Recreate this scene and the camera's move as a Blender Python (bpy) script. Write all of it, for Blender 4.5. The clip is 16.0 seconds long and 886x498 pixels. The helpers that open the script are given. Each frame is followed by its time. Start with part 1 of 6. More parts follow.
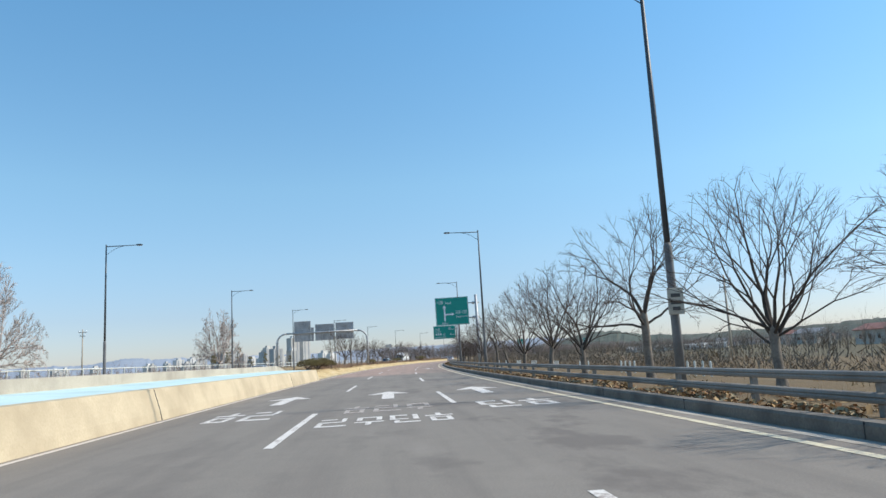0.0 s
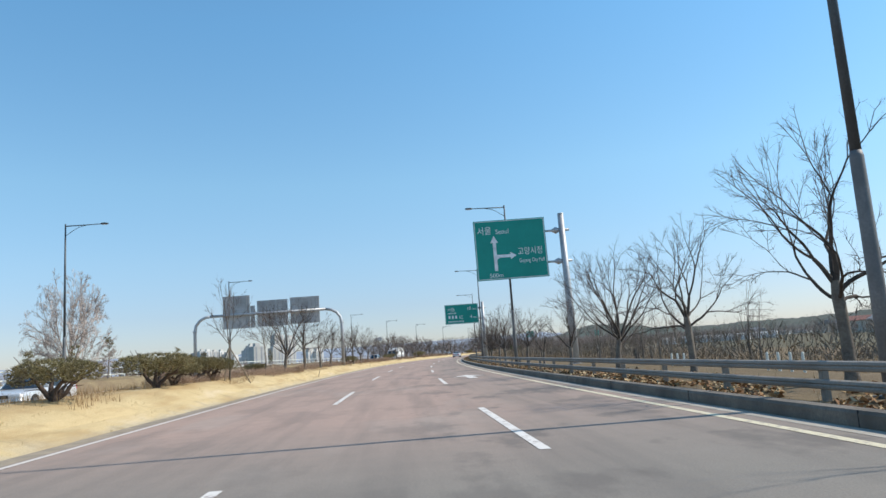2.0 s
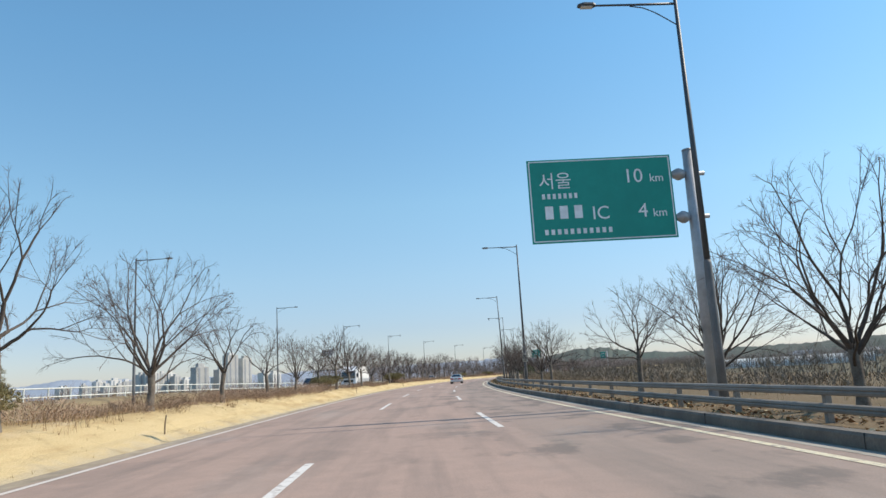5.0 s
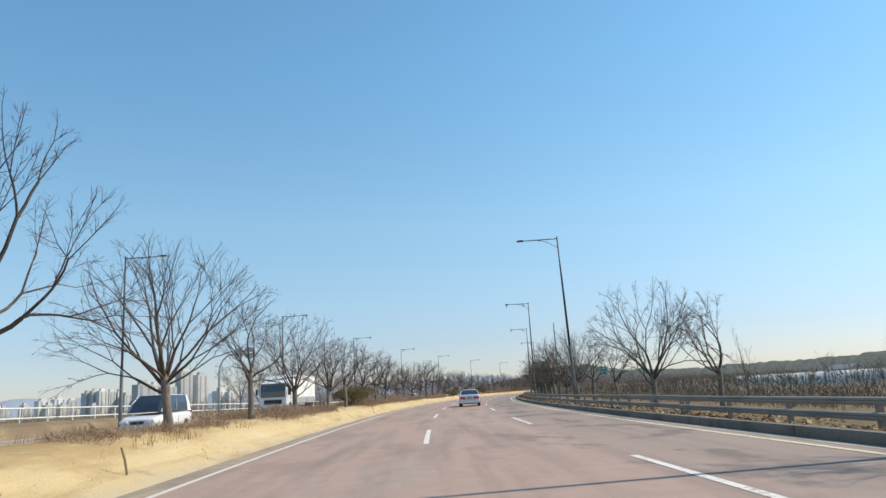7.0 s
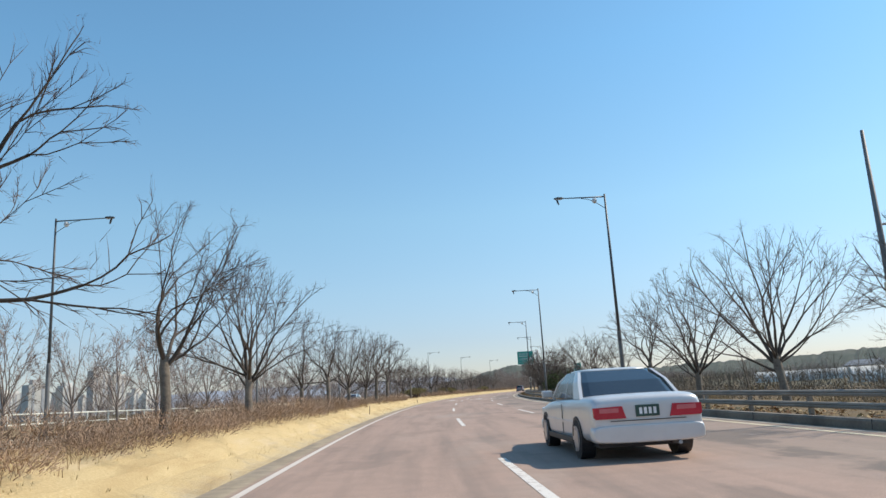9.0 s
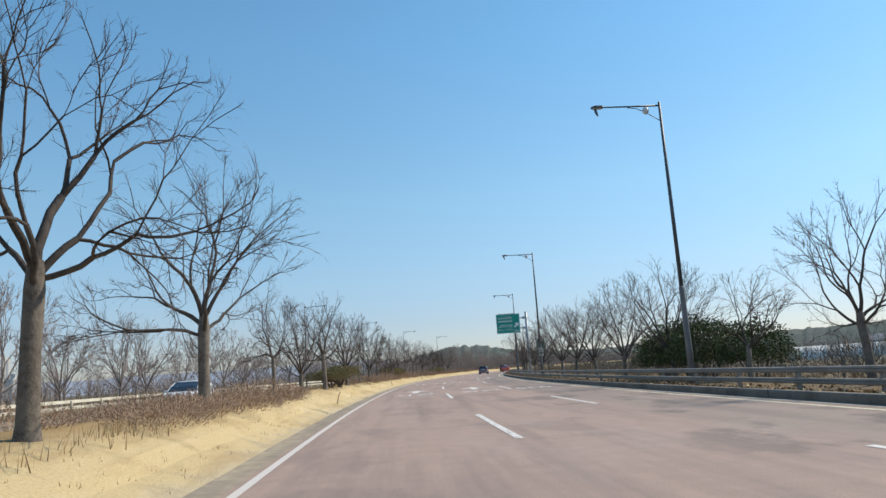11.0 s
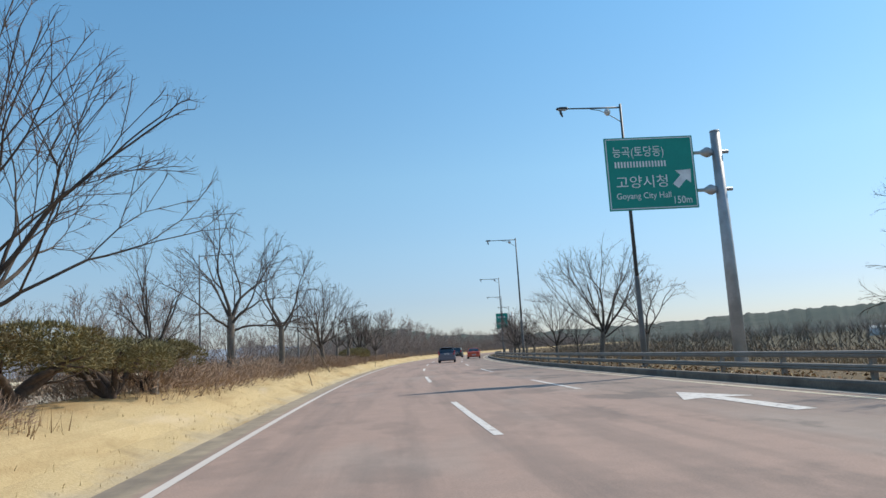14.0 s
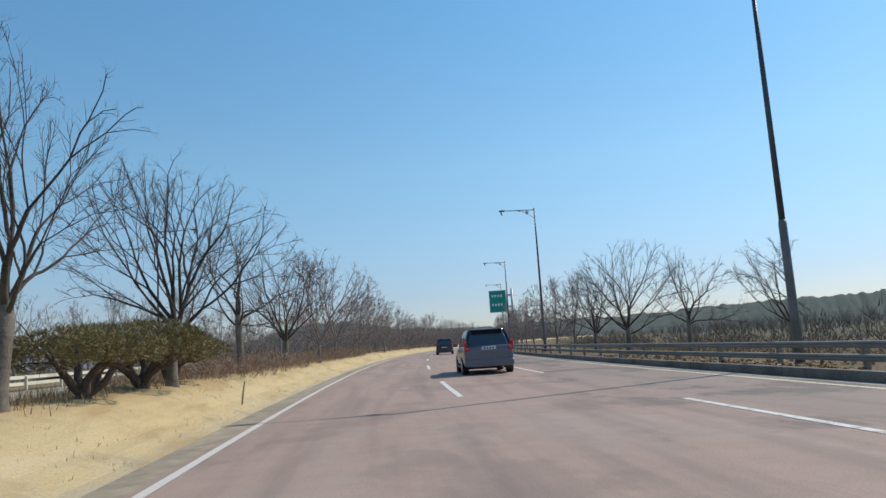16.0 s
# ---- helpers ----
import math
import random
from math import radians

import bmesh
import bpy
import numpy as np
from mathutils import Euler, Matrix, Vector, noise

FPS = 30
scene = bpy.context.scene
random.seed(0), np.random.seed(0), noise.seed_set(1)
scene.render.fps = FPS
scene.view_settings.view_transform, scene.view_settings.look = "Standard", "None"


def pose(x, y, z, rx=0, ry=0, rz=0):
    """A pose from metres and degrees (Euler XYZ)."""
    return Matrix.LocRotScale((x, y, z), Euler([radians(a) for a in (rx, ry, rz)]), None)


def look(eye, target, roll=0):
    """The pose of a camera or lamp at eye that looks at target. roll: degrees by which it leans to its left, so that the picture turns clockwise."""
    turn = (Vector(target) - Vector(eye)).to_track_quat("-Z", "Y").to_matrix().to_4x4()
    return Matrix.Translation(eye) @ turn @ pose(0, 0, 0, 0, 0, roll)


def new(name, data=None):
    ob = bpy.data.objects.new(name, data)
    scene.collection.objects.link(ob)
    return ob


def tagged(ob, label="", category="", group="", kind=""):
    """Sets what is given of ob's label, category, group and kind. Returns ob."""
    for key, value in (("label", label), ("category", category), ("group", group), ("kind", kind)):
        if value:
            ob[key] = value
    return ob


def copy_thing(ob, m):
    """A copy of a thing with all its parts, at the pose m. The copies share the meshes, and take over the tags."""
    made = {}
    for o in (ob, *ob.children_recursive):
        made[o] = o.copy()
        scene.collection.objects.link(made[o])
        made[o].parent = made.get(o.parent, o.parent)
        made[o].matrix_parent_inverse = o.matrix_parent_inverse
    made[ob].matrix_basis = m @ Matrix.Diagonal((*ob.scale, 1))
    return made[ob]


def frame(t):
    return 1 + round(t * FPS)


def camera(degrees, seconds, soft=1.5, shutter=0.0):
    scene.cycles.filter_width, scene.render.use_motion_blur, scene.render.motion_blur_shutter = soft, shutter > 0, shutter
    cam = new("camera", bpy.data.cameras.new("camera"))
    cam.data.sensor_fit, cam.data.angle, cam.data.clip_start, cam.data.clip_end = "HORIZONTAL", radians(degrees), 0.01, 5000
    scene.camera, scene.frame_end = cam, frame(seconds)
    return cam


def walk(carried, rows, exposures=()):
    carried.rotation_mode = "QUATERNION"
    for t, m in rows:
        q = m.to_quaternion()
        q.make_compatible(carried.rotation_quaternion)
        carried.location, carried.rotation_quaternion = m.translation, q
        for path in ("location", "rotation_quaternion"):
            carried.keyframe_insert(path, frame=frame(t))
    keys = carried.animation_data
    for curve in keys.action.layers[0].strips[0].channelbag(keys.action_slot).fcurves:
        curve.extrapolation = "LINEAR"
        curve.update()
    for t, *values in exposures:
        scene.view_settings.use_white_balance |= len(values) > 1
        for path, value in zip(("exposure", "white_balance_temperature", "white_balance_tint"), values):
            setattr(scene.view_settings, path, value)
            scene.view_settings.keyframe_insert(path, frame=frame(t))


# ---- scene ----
cam = camera(63.92, 16.0)

# the road's course: curvature (1/m) by distance along it
BENDS = ((-100, 0.000363), (0, 0.000494), (100, 0.000839), (200, 0.001278), (300, 0.001353), (400, 0.001419), (600, 0.001206))
_S = np.arange(-300.0, 2500.0, 1.0)
_K = np.interp(_S, [b[0] for b in BENDS], [b[1] for b in BENDS])
_H = np.cumsum(_K)
_H -= _H[300]
_X = np.cumsum(np.sin(_H))
_Y = np.cumsum(np.cos(_H))
_X -= _X[300]
_Y -= _Y[300]


def heading(s):
    return float(np.interp(s, _S, _H))


def R(s, off, z=0.0):
    h = heading(s)
    return Vector((float(np.interp(s, _S, _X)) + off * math.cos(h), float(np.interp(s, _S, _Y)) - off * math.sin(h), z))


PATH = (
    (0.0, 2.07, 0.01, 1.183, -4.86, 8.70, 3.19),
    (0.5, 14.52, -0.10, 1.183, -4.53, 8.64, 3.57),
    (1.0, 26.97, -0.10, 1.183, -4.26, 8.58, 3.41),
    (1.5, 39.38, -0.00, 1.183, -4.05, 8.75, 3.37),
    (2.0, 51.76, 0.08, 1.183, -3.90, 8.37, 3.88),
    (2.5, 64.14, 0.20, 1.183, -3.77, 8.48, 3.27),
    (3.0, 76.52, 0.27, 1.183, -3.69, 8.71, 2.81),
    (3.5, 88.91, 0.22, 1.183, -3.59, 8.67, 3.40),
    (4.0, 101.30, 0.18, 1.183, -3.44, 8.92, 3.45),
    (4.5, 113.69, 0.06, 1.183, -3.16, 9.49, 3.38),
    (5.0, 126.09, -0.15, 1.183, -2.81, 10.18, 3.26),
    (5.5, 138.51, -0.44, 1.183, -2.51, 10.78, 3.15),
    (6.0, 150.97, -0.83, 1.183, -2.35, 11.08, 3.11),
    (6.5, 163.42, -1.23, 1.183, -2.11, 11.42, 3.69),
    (7.0, 175.92, -1.70, 1.183, -2.03, 11.52, 3.24),
    (7.5, 188.47, -2.18, 1.183, -2.10, 11.52, 3.36),
    (8.0, 201.07, -2.62, 1.183, -2.47, 11.68, 3.36),
    (8.5, 213.73, -2.96, 1.183, -2.66, 11.64, 3.30),
    (9.0, 226.43, -3.20, 1.183, -2.81, 11.37, 3.35),
    (9.5, 239.15, -3.44, 1.183, -3.02, 11.13, 3.40),
    (10.0, 251.89, -3.61, 1.183, -3.43, 10.69, 3.50),
    (10.5, 264.65, -3.72, 1.183, -3.92, 10.18, 3.62),
    (11.0, 277.39, -3.77, 1.183, -4.34, 9.75, 3.73),
    (11.5, 290.10, -3.75, 1.183, -4.59, 9.54, 3.79),
    (12.0, 302.81, -3.71, 1.183, -4.84, 9.50, 3.70),
    (12.5, 315.48, -3.64, 1.183, -5.11, 9.30, 3.94),
    (13.0, 328.15, -3.52, 1.183, -5.26, 8.95, 3.51),
    (13.5, 340.84, -3.41, 1.183, -5.25, 8.79, 3.51),
    (14.0, 353.55, -3.33, 1.183, -5.44, 8.24, 3.40),
    (14.5, 366.27, -3.33, 1.183, -5.52, 7.88, 3.47),
    (15.0, 379.02, -3.30, 1.183, -5.55, 7.86, 3.54),
    (15.5, 391.77, -3.29, 1.183, -5.45, 7.70, 3.53),
    (16.0, 404.52, -3.32, 1.183, -5.19, 7.61, 3.64),
)


def eye(s, off, z, yaw, pitch, roll):
    p = R(s, off, z)
    return pose(p.x, p.y, p.z, 90 + pitch, roll, yaw - math.degrees(heading(s)))


walk(cam, [(r[0], eye(*r[1:])) for r in PATH], exposures=((0.0, 0.17, 6450, 10), (3.5, 0.17, 6450, 10), (6.0, 0.16, 6850, 11), (9.0, 0.15, 6850, 11), (12.0, -0.05, 6550, 10), (15.0, -0.10, 6500, 10), (16.0, -0.20, 6400, 10)))

# ---- sky and sun ----
world = bpy.data.worlds.new("sky")
scene.world = world
world.use_nodes = True
wn = world.node_tree
sky = wn.nodes.new("ShaderNodeTexSky")
sky.sky_type = 'NISHITA'
sky.sun_disc = False
sky.sun_elevation = radians(43)
sky.sun_rotation = radians(89.5)
sky.dust_density = 0.25
sky.ozone_density = 2.2
sky.air_density = 1.0
bg = wn.nodes["Background"]
bg.inputs[1].default_value = 0.16
tint = wn.nodes.new("ShaderNodeMix")
tint.data_type, tint.blend_type = 'RGBA', 'MULTIPLY'
tint.inputs[0].default_value = 1.0
# paler and milkier towards the horizon, deeper blue overhead
sky_dir = wn.nodes.new("ShaderNodeTexCoord")
sky_up = wn.nodes.new("ShaderNodeSeparateXYZ")
sky_tone = wn.nodes.new("ShaderNodeValToRGB")
wn.links.new(sky_dir.outputs["Generated"], sky_up.inputs[0])
wn.links.new(sky_up.outputs[2], sky_tone.inputs[0])
tones = ((0.0, (0.55, 0.575, 0.74)), (0.07, (0.60, 0.64, 0.76)), (0.14, (0.71, 0.80, 0.84)), (0.24, (0.80, 0.98, 0.95)), (0.44, (0.74, 1.10, 1.12)), (1.0, (0.73, 1.09, 1.14)))
while len(sky_tone.color_ramp.elements) < len(tones):
    sky_tone.color_ramp.elements.new(0.5)
for stop, (place, tone) in zip(sky_tone.color_ramp.elements, tones):
    stop.position, stop.color = place, (*tone, 1)
wn.links.new(sky_tone.outputs[0], tint.inputs[7])
wn.links.new(sky.outputs[0], tint.inputs[6])
wn.links.new(tint.outputs[2], bg.inputs[0])
sun = new("sun", bpy.data.lights.new("sun", 'SUN'))
sun.data.energy = 4.35
sun.data.angle = radians(0.6)
sun.data.color = (1.0, 0.91, 0.78)
sun.matrix_world = look((73, 0.01 * 73, 70), (0, 0, 0))


# ---- materials ----
def nodes_of(name, rough=0.8, metal=0.0):
    m = bpy.data.materials.new(name)
    m.use_nodes = True
    nt = m.node_tree
    b = nt.nodes["Principled BSDF"]
    b.inputs["Roughness"].default_value = rough
    b.inputs["Metallic"].default_value = metal
    return m, nt, b


def noise_of(nt, vec, scale, detail=4.0, rough=0.6):
    n = nt.nodes.new("ShaderNodeTexNoise")
    n.inputs["Scale"].default_value = scale
    n.inputs["Detail"].default_value = detail
    n.inputs["Roughness"].default_value = rough
    if vec is not None:
        nt.links.new(vec, n.inputs["Vector"])
    return n.outputs["Fac"]


def ramp_of(nt, fac, stops):
    r = nt.nodes.new("ShaderNodeValToRGB")
    e = r.color_ramp.elements
    while len(e) < len(stops):
        e.new(0.5)
    for k, (p, c) in zip(e, stops):
        k.position, k.color = p, (*c, 1)
    nt.links.new(fac, r.inputs[0])
    return r.outputs[0]


def mix_of(nt, fac, a, b, mode='MIX'):
    x = nt.nodes.new("ShaderNodeMix")
    x.data_type, x.blend_type = 'RGBA', mode
    if isinstance(fac, (int, float)):
        x.inputs[0].default_value = fac
    else:
        nt.links.new(fac, x.inputs[0])
    for sock, v in ((x.inputs[6], a), (x.inputs[7], b)):
        if isinstance(v, tuple):
            sock.default_value = (*v, 1)
        else:
            nt.links.new(v, sock)
    return x.outputs[2]


def bump_of(nt, b, fac, strength, dist=0.02):
    u = nt.nodes.new("ShaderNodeBump")
    u.inputs["Strength"].default_value = strength
    u.inputs["Distance"].default_value = dist
    nt.links.new(fac, u.inputs["Height"])
    nt.links.new(u.outputs[0], b.inputs["Normal"])


def surface(name, c1, c2, rough=0.85, metal=0.0, fine=30.0, coarse=1.2, c3=None, bump=0.3, vary=0.0, spec=None):
    """Colour between c1 and c2 at two scales, stains of c3, fine relief."""
    m, nt, b = nodes_of(name, rough, metal)
    tc = nt.nodes.new("ShaderNodeTexCoord")
    v = tc.outputs["Object"]
    nf, nc = noise_of(nt, v, fine, 5), noise_of(nt, v, coarse, 3)
    col = ramp_of(nt, nf, ((0.3, c1), (0.7, c2)))
    col = mix_of(nt, ramp_of(nt, nc, ((0.42, (0, 0, 0)), (0.68, (1, 1, 1)))), col, c3 if c3 else tuple(0.82 * k for k in c1))
    if vary:
        oi = nt.nodes.new("ShaderNodeObjectInfo")
        hs = nt.nodes.new("ShaderNodeHueSaturation")
        mr = nt.nodes.new("ShaderNodeMapRange")
        mr.inputs[3].default_value, mr.inputs[4].default_value = 1 - vary, 1 + vary
        nt.links.new(oi.outputs["Random"], mr.inputs[0])
        nt.links.new(mr.outputs[0], hs.inputs["Value"])
        nt.links.new(col, hs.inputs["Color"])
        col = hs.outputs[0]
    nt.links.new(col, b.inputs["Base Color"])
    if spec is not None:
        b.inputs["Specular IOR Level"].default_value = spec
    if bump:
        bump_of(nt, b, nf, bump)
    return m


def uv_of(nt, sx, sy):
    u = nt.nodes.new("ShaderNodeUVMap")
    p = nt.nodes.new("ShaderNodeMapping")
    p.inputs["Scale"].default_value = (sx, sy, 1)
    nt.links.new(u.outputs[0], p.inputs[0])
    return p.outputs[0], u.outputs[0]


def asphalt_of():
    """Old grey pavement that turns to a reddish-brown course further on; worn wheel tracks and patches run along it."""
    m, nt, b = nodes_of("old_asphalt", 0.82)
    along, uv = uv_of(nt, 0.9, 0.05)
    even, _ = uv_of(nt, 1.0, 1.0)
    blotch, _ = uv_of(nt, 0.35, 0.12)
    fine = noise_of(nt, even, 45, 4, 0.7)
    mid = noise_of(nt, even, 2.2, 5, 0.65)
    streak = noise_of(nt, along, 1.6, 5, 0.6)
    patch = noise_of(nt, blotch, 1.0, 3)
    sep = nt.nodes.new("ShaderNodeSeparateXYZ")
    nt.links.new(uv, sep.inputs[0])
    mr = nt.nodes.new("ShaderNodeMapRange")
    mr.inputs[1].default_value, mr.inputs[2].default_value = 58, 66
    nt.links.new(sep.outputs[1], mr.inputs[0])
    grey = ramp_of(nt, fine, ((0.3, (0.185, 0.163, 0.138)), (0.72, (0.275, 0.243, 0.206))))
    red = ramp_of(nt, fine, ((0.3, (0.315, 0.218, 0.173)), (0.72, (0.465, 0.328, 0.264))))
    # the outer lane stays greyer
    mo = nt.nodes.new("ShaderNodeMapRange")
    mo.inputs[1].default_value, mo.inputs[2].default_value = 1.2, 2.6
    mo.inputs[3].default_value, mo.inputs[4].default_value = 1.0, 0.6
    nt.links.new(sep.outputs[0], mo.inputs[0])
    mm = nt.nodes.new("ShaderNodeMath")
    mm.operation = 'MULTIPLY'
    nt.links.new(mr.outputs[0], mm.inputs[0])
    nt.links.new(mo.outputs[0], mm.inputs[1])
    col = mix_of(nt, mm.outputs[0], grey, red)
    # dusty grey-brown shoulder outside the edge line
    ms = nt.nodes.new("ShaderNodeMapRange")
    ms.inputs[1].default_value, ms.inputs[2].default_value = -5.62, -5.78
    nt.links.new(sep.outputs[0], ms.inputs[0])
    dust = ramp_of(nt, mid, ((0.3, (0.29, 0.235, 0.165)), (0.7, (0.45, 0.365, 0.255))))
    col = mix_of(nt, ms.outputs[0], col, dust)
    col = mix_of(nt, ramp_of(nt, streak, ((0.46, (0, 0, 0)), (0.68, (0.42, 0.42, 0.42)))), col, (0.14, 0.12, 0.105))
    col = mix_of(nt, ramp_of(nt, patch, ((0.55, (0, 0, 0)), (0.7, (0.35, 0.35, 0.35)))), col, (0.37, 0.325, 0.28))
    col = mix_of(nt, ramp_of(nt, mid, ((0.40, (0.16, 0.16, 0.16)), (0.6, (0, 0, 0)))), col, (0.17, 0.15, 0.13))
    # dark repaired and oil-stained stretches, thickest in the outer lanes
    repair_map, _ = uv_of(nt, 0.32, 0.16)
    repair = noise_of(nt, repair_map, 1.7, 5, 0.62)
    lanes = nt.nodes.new("ShaderNodeMapRange")
    lanes.inputs[1].default_value, lanes.inputs[2].default_value = -0.6, 1.8
    lanes.inputs[3].default_value, lanes.inputs[4].default_value = 0.28, 0.75
    nt.links.new(sep.outputs[0], lanes.inputs[0])
    amount = mix_of(nt, lanes.outputs[0], (0.0, 0.0, 0.0), ramp_of(nt, repair, ((0.53, (0, 0, 0)), (0.60, (0.85, 0.85, 0.85)))))
    col = mix_of(nt, amount, col, (0.135, 0.115, 0.10))
    nt.links.new(col, b.inputs["Base Color"])
    b.inputs["Specular IOR Level"].default_value = 0.25
    bump_of(nt, b, fine, 0.35, 0.01)
    return m


def verge_of():
    """Mown winter grass: straw yellow, sandy at the road's edge, browner under the shrubs."""
    m, nt, b = nodes_of("dry_verge", 0.95)
    even, uv = uv_of(nt, 1.0, 1.0)
    fine = noise_of(nt, even, 26, 6, 0.75)
    mid = noise_of(nt, even, 1.1, 5, 0.6)
    sep = nt.nodes.new("ShaderNodeSeparateXYZ")
    nt.links.new(uv, sep.inputs[0])
    ad = nt.nodes.new("ShaderNodeMath")
    ad.operation = 'MULTIPLY_ADD'
    nt.links.new(mid, ad.inputs[0])
    ad.inputs[1].default_value = 1.6
    nt.links.new(sep.outputs[0], ad.inputs[2])
    mr = nt.nodes.new("ShaderNodeMapRange")
    mr.inputs[1].default_value, mr.inputs[2].default_value = -8.6, -5.3
    nt.links.new(ad.outputs[0], mr.inputs[0])
    straw = ramp_of(nt, fine, ((0.25, (0.39, 0.285, 0.145)), (0.5, (0.54, 0.415, 0.225)), (0.78, (0.66, 0.53, 0.32))))
    brown = ramp_of(nt, fine, ((0.25, (0.23, 0.15, 0.07)), (0.75, (0.44, 0.30, 0.145))))
    sand = ramp_of(nt, fine, ((0.25, (0.36, 0.29, 0.19)), (0.75, (0.60, 0.49, 0.32))))
    lim = ramp_of(nt, mr.outputs[0], ((0.2, (0, 0, 0)), (0.62, (1, 1, 1))))
    col = mix_of(nt, lim, brown, straw)
    col = mix_of(nt, ramp_of(nt, mr.outputs[0], ((0.86, (0, 0, 0)), (0.97, (1, 1, 1)))), col, sand)
    col = mix_of(nt, ramp_of(nt, mid, ((0.55, (0, 0, 0)), (0.72, (0.6, 0.6, 0.6)))), col, (0.33, 0.25, 0.13))
    # long browner swathes and bare sandy scuffs
    swathe_map, _ = uv_of(nt, 1.1, 0.22)
    swathe = noise_of(nt, swathe_map, 1.0, 4, 0.6)
    col = mix_of(nt, ramp_of(nt, swathe, ((0.50, (0, 0, 0)), (0.66, (0.62, 0.62, 0.62)))), col, (0.36, 0.245, 0.115))
    col = mix_of(nt, ramp_of(nt, swathe, ((0.30, (0.5, 0.5, 0.5)), (0.42, (0, 0, 0)))), col, (0.60, 0.49, 0.34))
    nt.links.new(col, b.inputs["Base Color"])
    b.inputs["Specular IOR Level"].default_value = 0.1
    bump_of(nt, b, fine, 0.6, 0.03)
    return m


def paint_of(name, c, wear):
    """Thermoplastic road paint, worn through to the pavement in spots."""
    m, nt, b = nodes_of(name, 0.7)
    even, uv = uv_of(nt, 1.0, 1.0)
    f = noise_of(nt, even, 6, 6, 0.7)
    col = ramp_of(nt, f, ((wear, (0.33, 0.27, 0.23)), (wear + 0.12, c), (0.8, tuple(0.9 * k for k in c))))
    nt.links.new(col, b.inputs["Base Color"])
    return m


def car_paint(name, c, rough=0.28, metal=0.25):
    m, nt, b = nodes_of(name, rough, metal)
    tc = nt.nodes.new("ShaderNodeTexCoord")
    f = noise_of(nt, tc.outputs["Object"], 3.0, 5)
    nt.links.new(ramp_of(nt, f, ((0.35, c), (0.75, tuple(k * 0.88 + 0.01 for k in c)))), b.inputs["Base Color"])
    b.inputs["Coat Weight"].default_value = 0.5
    b.inputs["Coat Roughness"].default_value = 0.28
    return m


def plain(name, c, rough=0.5, metal=0.0):
    return surface(name, c, tuple(min(1, 1.12 * k) for k in c), rough, metal, 40, 2.0, bump=0.05)


M_asphalt = asphalt_of()
M_verge = verge_of()
M_ground = surface("winter_field", (0.095, 0.082, 0.055), (0.165, 0.14, 0.092), 0.95, 0, 2.0, 0.02, (0.13, 0.115, 0.075), 0.3, spec=0.1)
M_litter = surface("leaf_litter", (0.09, 0.066, 0.043), (0.26, 0.19, 0.115), 0.95, 0, 22.0, 0.5, (0.16, 0.125, 0.075), 0.7, spec=0.1)
M_rough_grass = surface("rough_winter_grass", (0.15, 0.115, 0.068), (0.33, 0.26, 0.155), 0.95, 0, 9.0, 0.35, (0.19, 0.14, 0.09), 0.6, spec=0.1)
M_white = paint_of("white_road_paint", (0.70, 0.655, 0.60), 0.37)
M_worn = paint_of("worn_road_paint", (0.56, 0.50, 0.44), 0.47)
M_edge = paint_of("edge_line_paint", (0.64, 0.575, 0.51), 0.27)
M_yellow = paint_of("dusty_edge_paint", (0.66, 0.58, 0.40), 0.37)
M_gutter = surface("gutter_concrete", (0.33, 0.30, 0.26), (0.48, 0.44, 0.37), 0.9, 0, 18, 0.8, (0.26, 0.23, 0.19))
M_kerb = surface("kerb_concrete", (0.135, 0.115, 0.092), (0.21, 0.18, 0.145), 0.9, 0, 22, 0.9, (0.095, 0.08, 0.064))
M_wall = surface("cream_concrete", (0.50, 0.41, 0.27), (0.60, 0.50, 0.345), 0.9, 0, 20, 0.5, (0.40, 0.32, 0.21), 0.35)
M_walltop = surface("pale_blue_coating", (0.50, 0.66, 0.65), (0.60, 0.75, 0.73), 0.7, 0, 14, 0.6, (0.44, 0.58, 0.57), 0.15)
M_wallback = surface("grey_beige_concrete", (0.42, 0.36, 0.28), (0.52, 0.46, 0.37), 0.9, 0, 20, 0.6, (0.34, 0.29, 0.23), 0.3)
M_steel = surface("galvanised_steel", (0.40, 0.41, 0.42), (0.52, 0.53, 0.54), 0.5, 0.35, 24, 1.1, (0.31, 0.31, 0.31), 0.1)
M_rail = surface("weathered_rail_steel", (0.215, 0.193, 0.167), (0.30, 0.27, 0.235), 0.7, 0.0, 20, 0.7, (0.18, 0.158, 0.133), 0.12)
M_lamp = surface("dark_painted_pole", (0.055, 0.065, 0.075), (0.085, 0.095, 0.105), 0.5, 0.2, 25, 1.0, (0.05, 0.055, 0.06), 0.1)
M_lampbase = surface("grey_pole_sleeve", (0.15, 0.152, 0.155), (0.215, 0.215, 0.215), 0.6, 0.1, 25, 1.0, (0.11, 0.11, 0.108), 0.1)
M_lens = plain("lamp_lens", (0.55, 0.57, 0.58), 0.25)
M_green = surface("sign_green_sheeting", (0.0, 0.285, 0.225), (0.003, 0.315, 0.25), 0.5, 0, 8, 0.7, (0.0, 0.265, 0.21), 0.02)
M_signwhite = plain("sign_white_sheeting", (0.82, 0.84, 0.84), 0.45)
M_signback = surface("sign_back_aluminium", (0.46, 0.455, 0.45), (0.55, 0.545, 0.54), 0.6, 0.1, 14, 0.8, (0.33, 0.325, 0.32), 0.08)
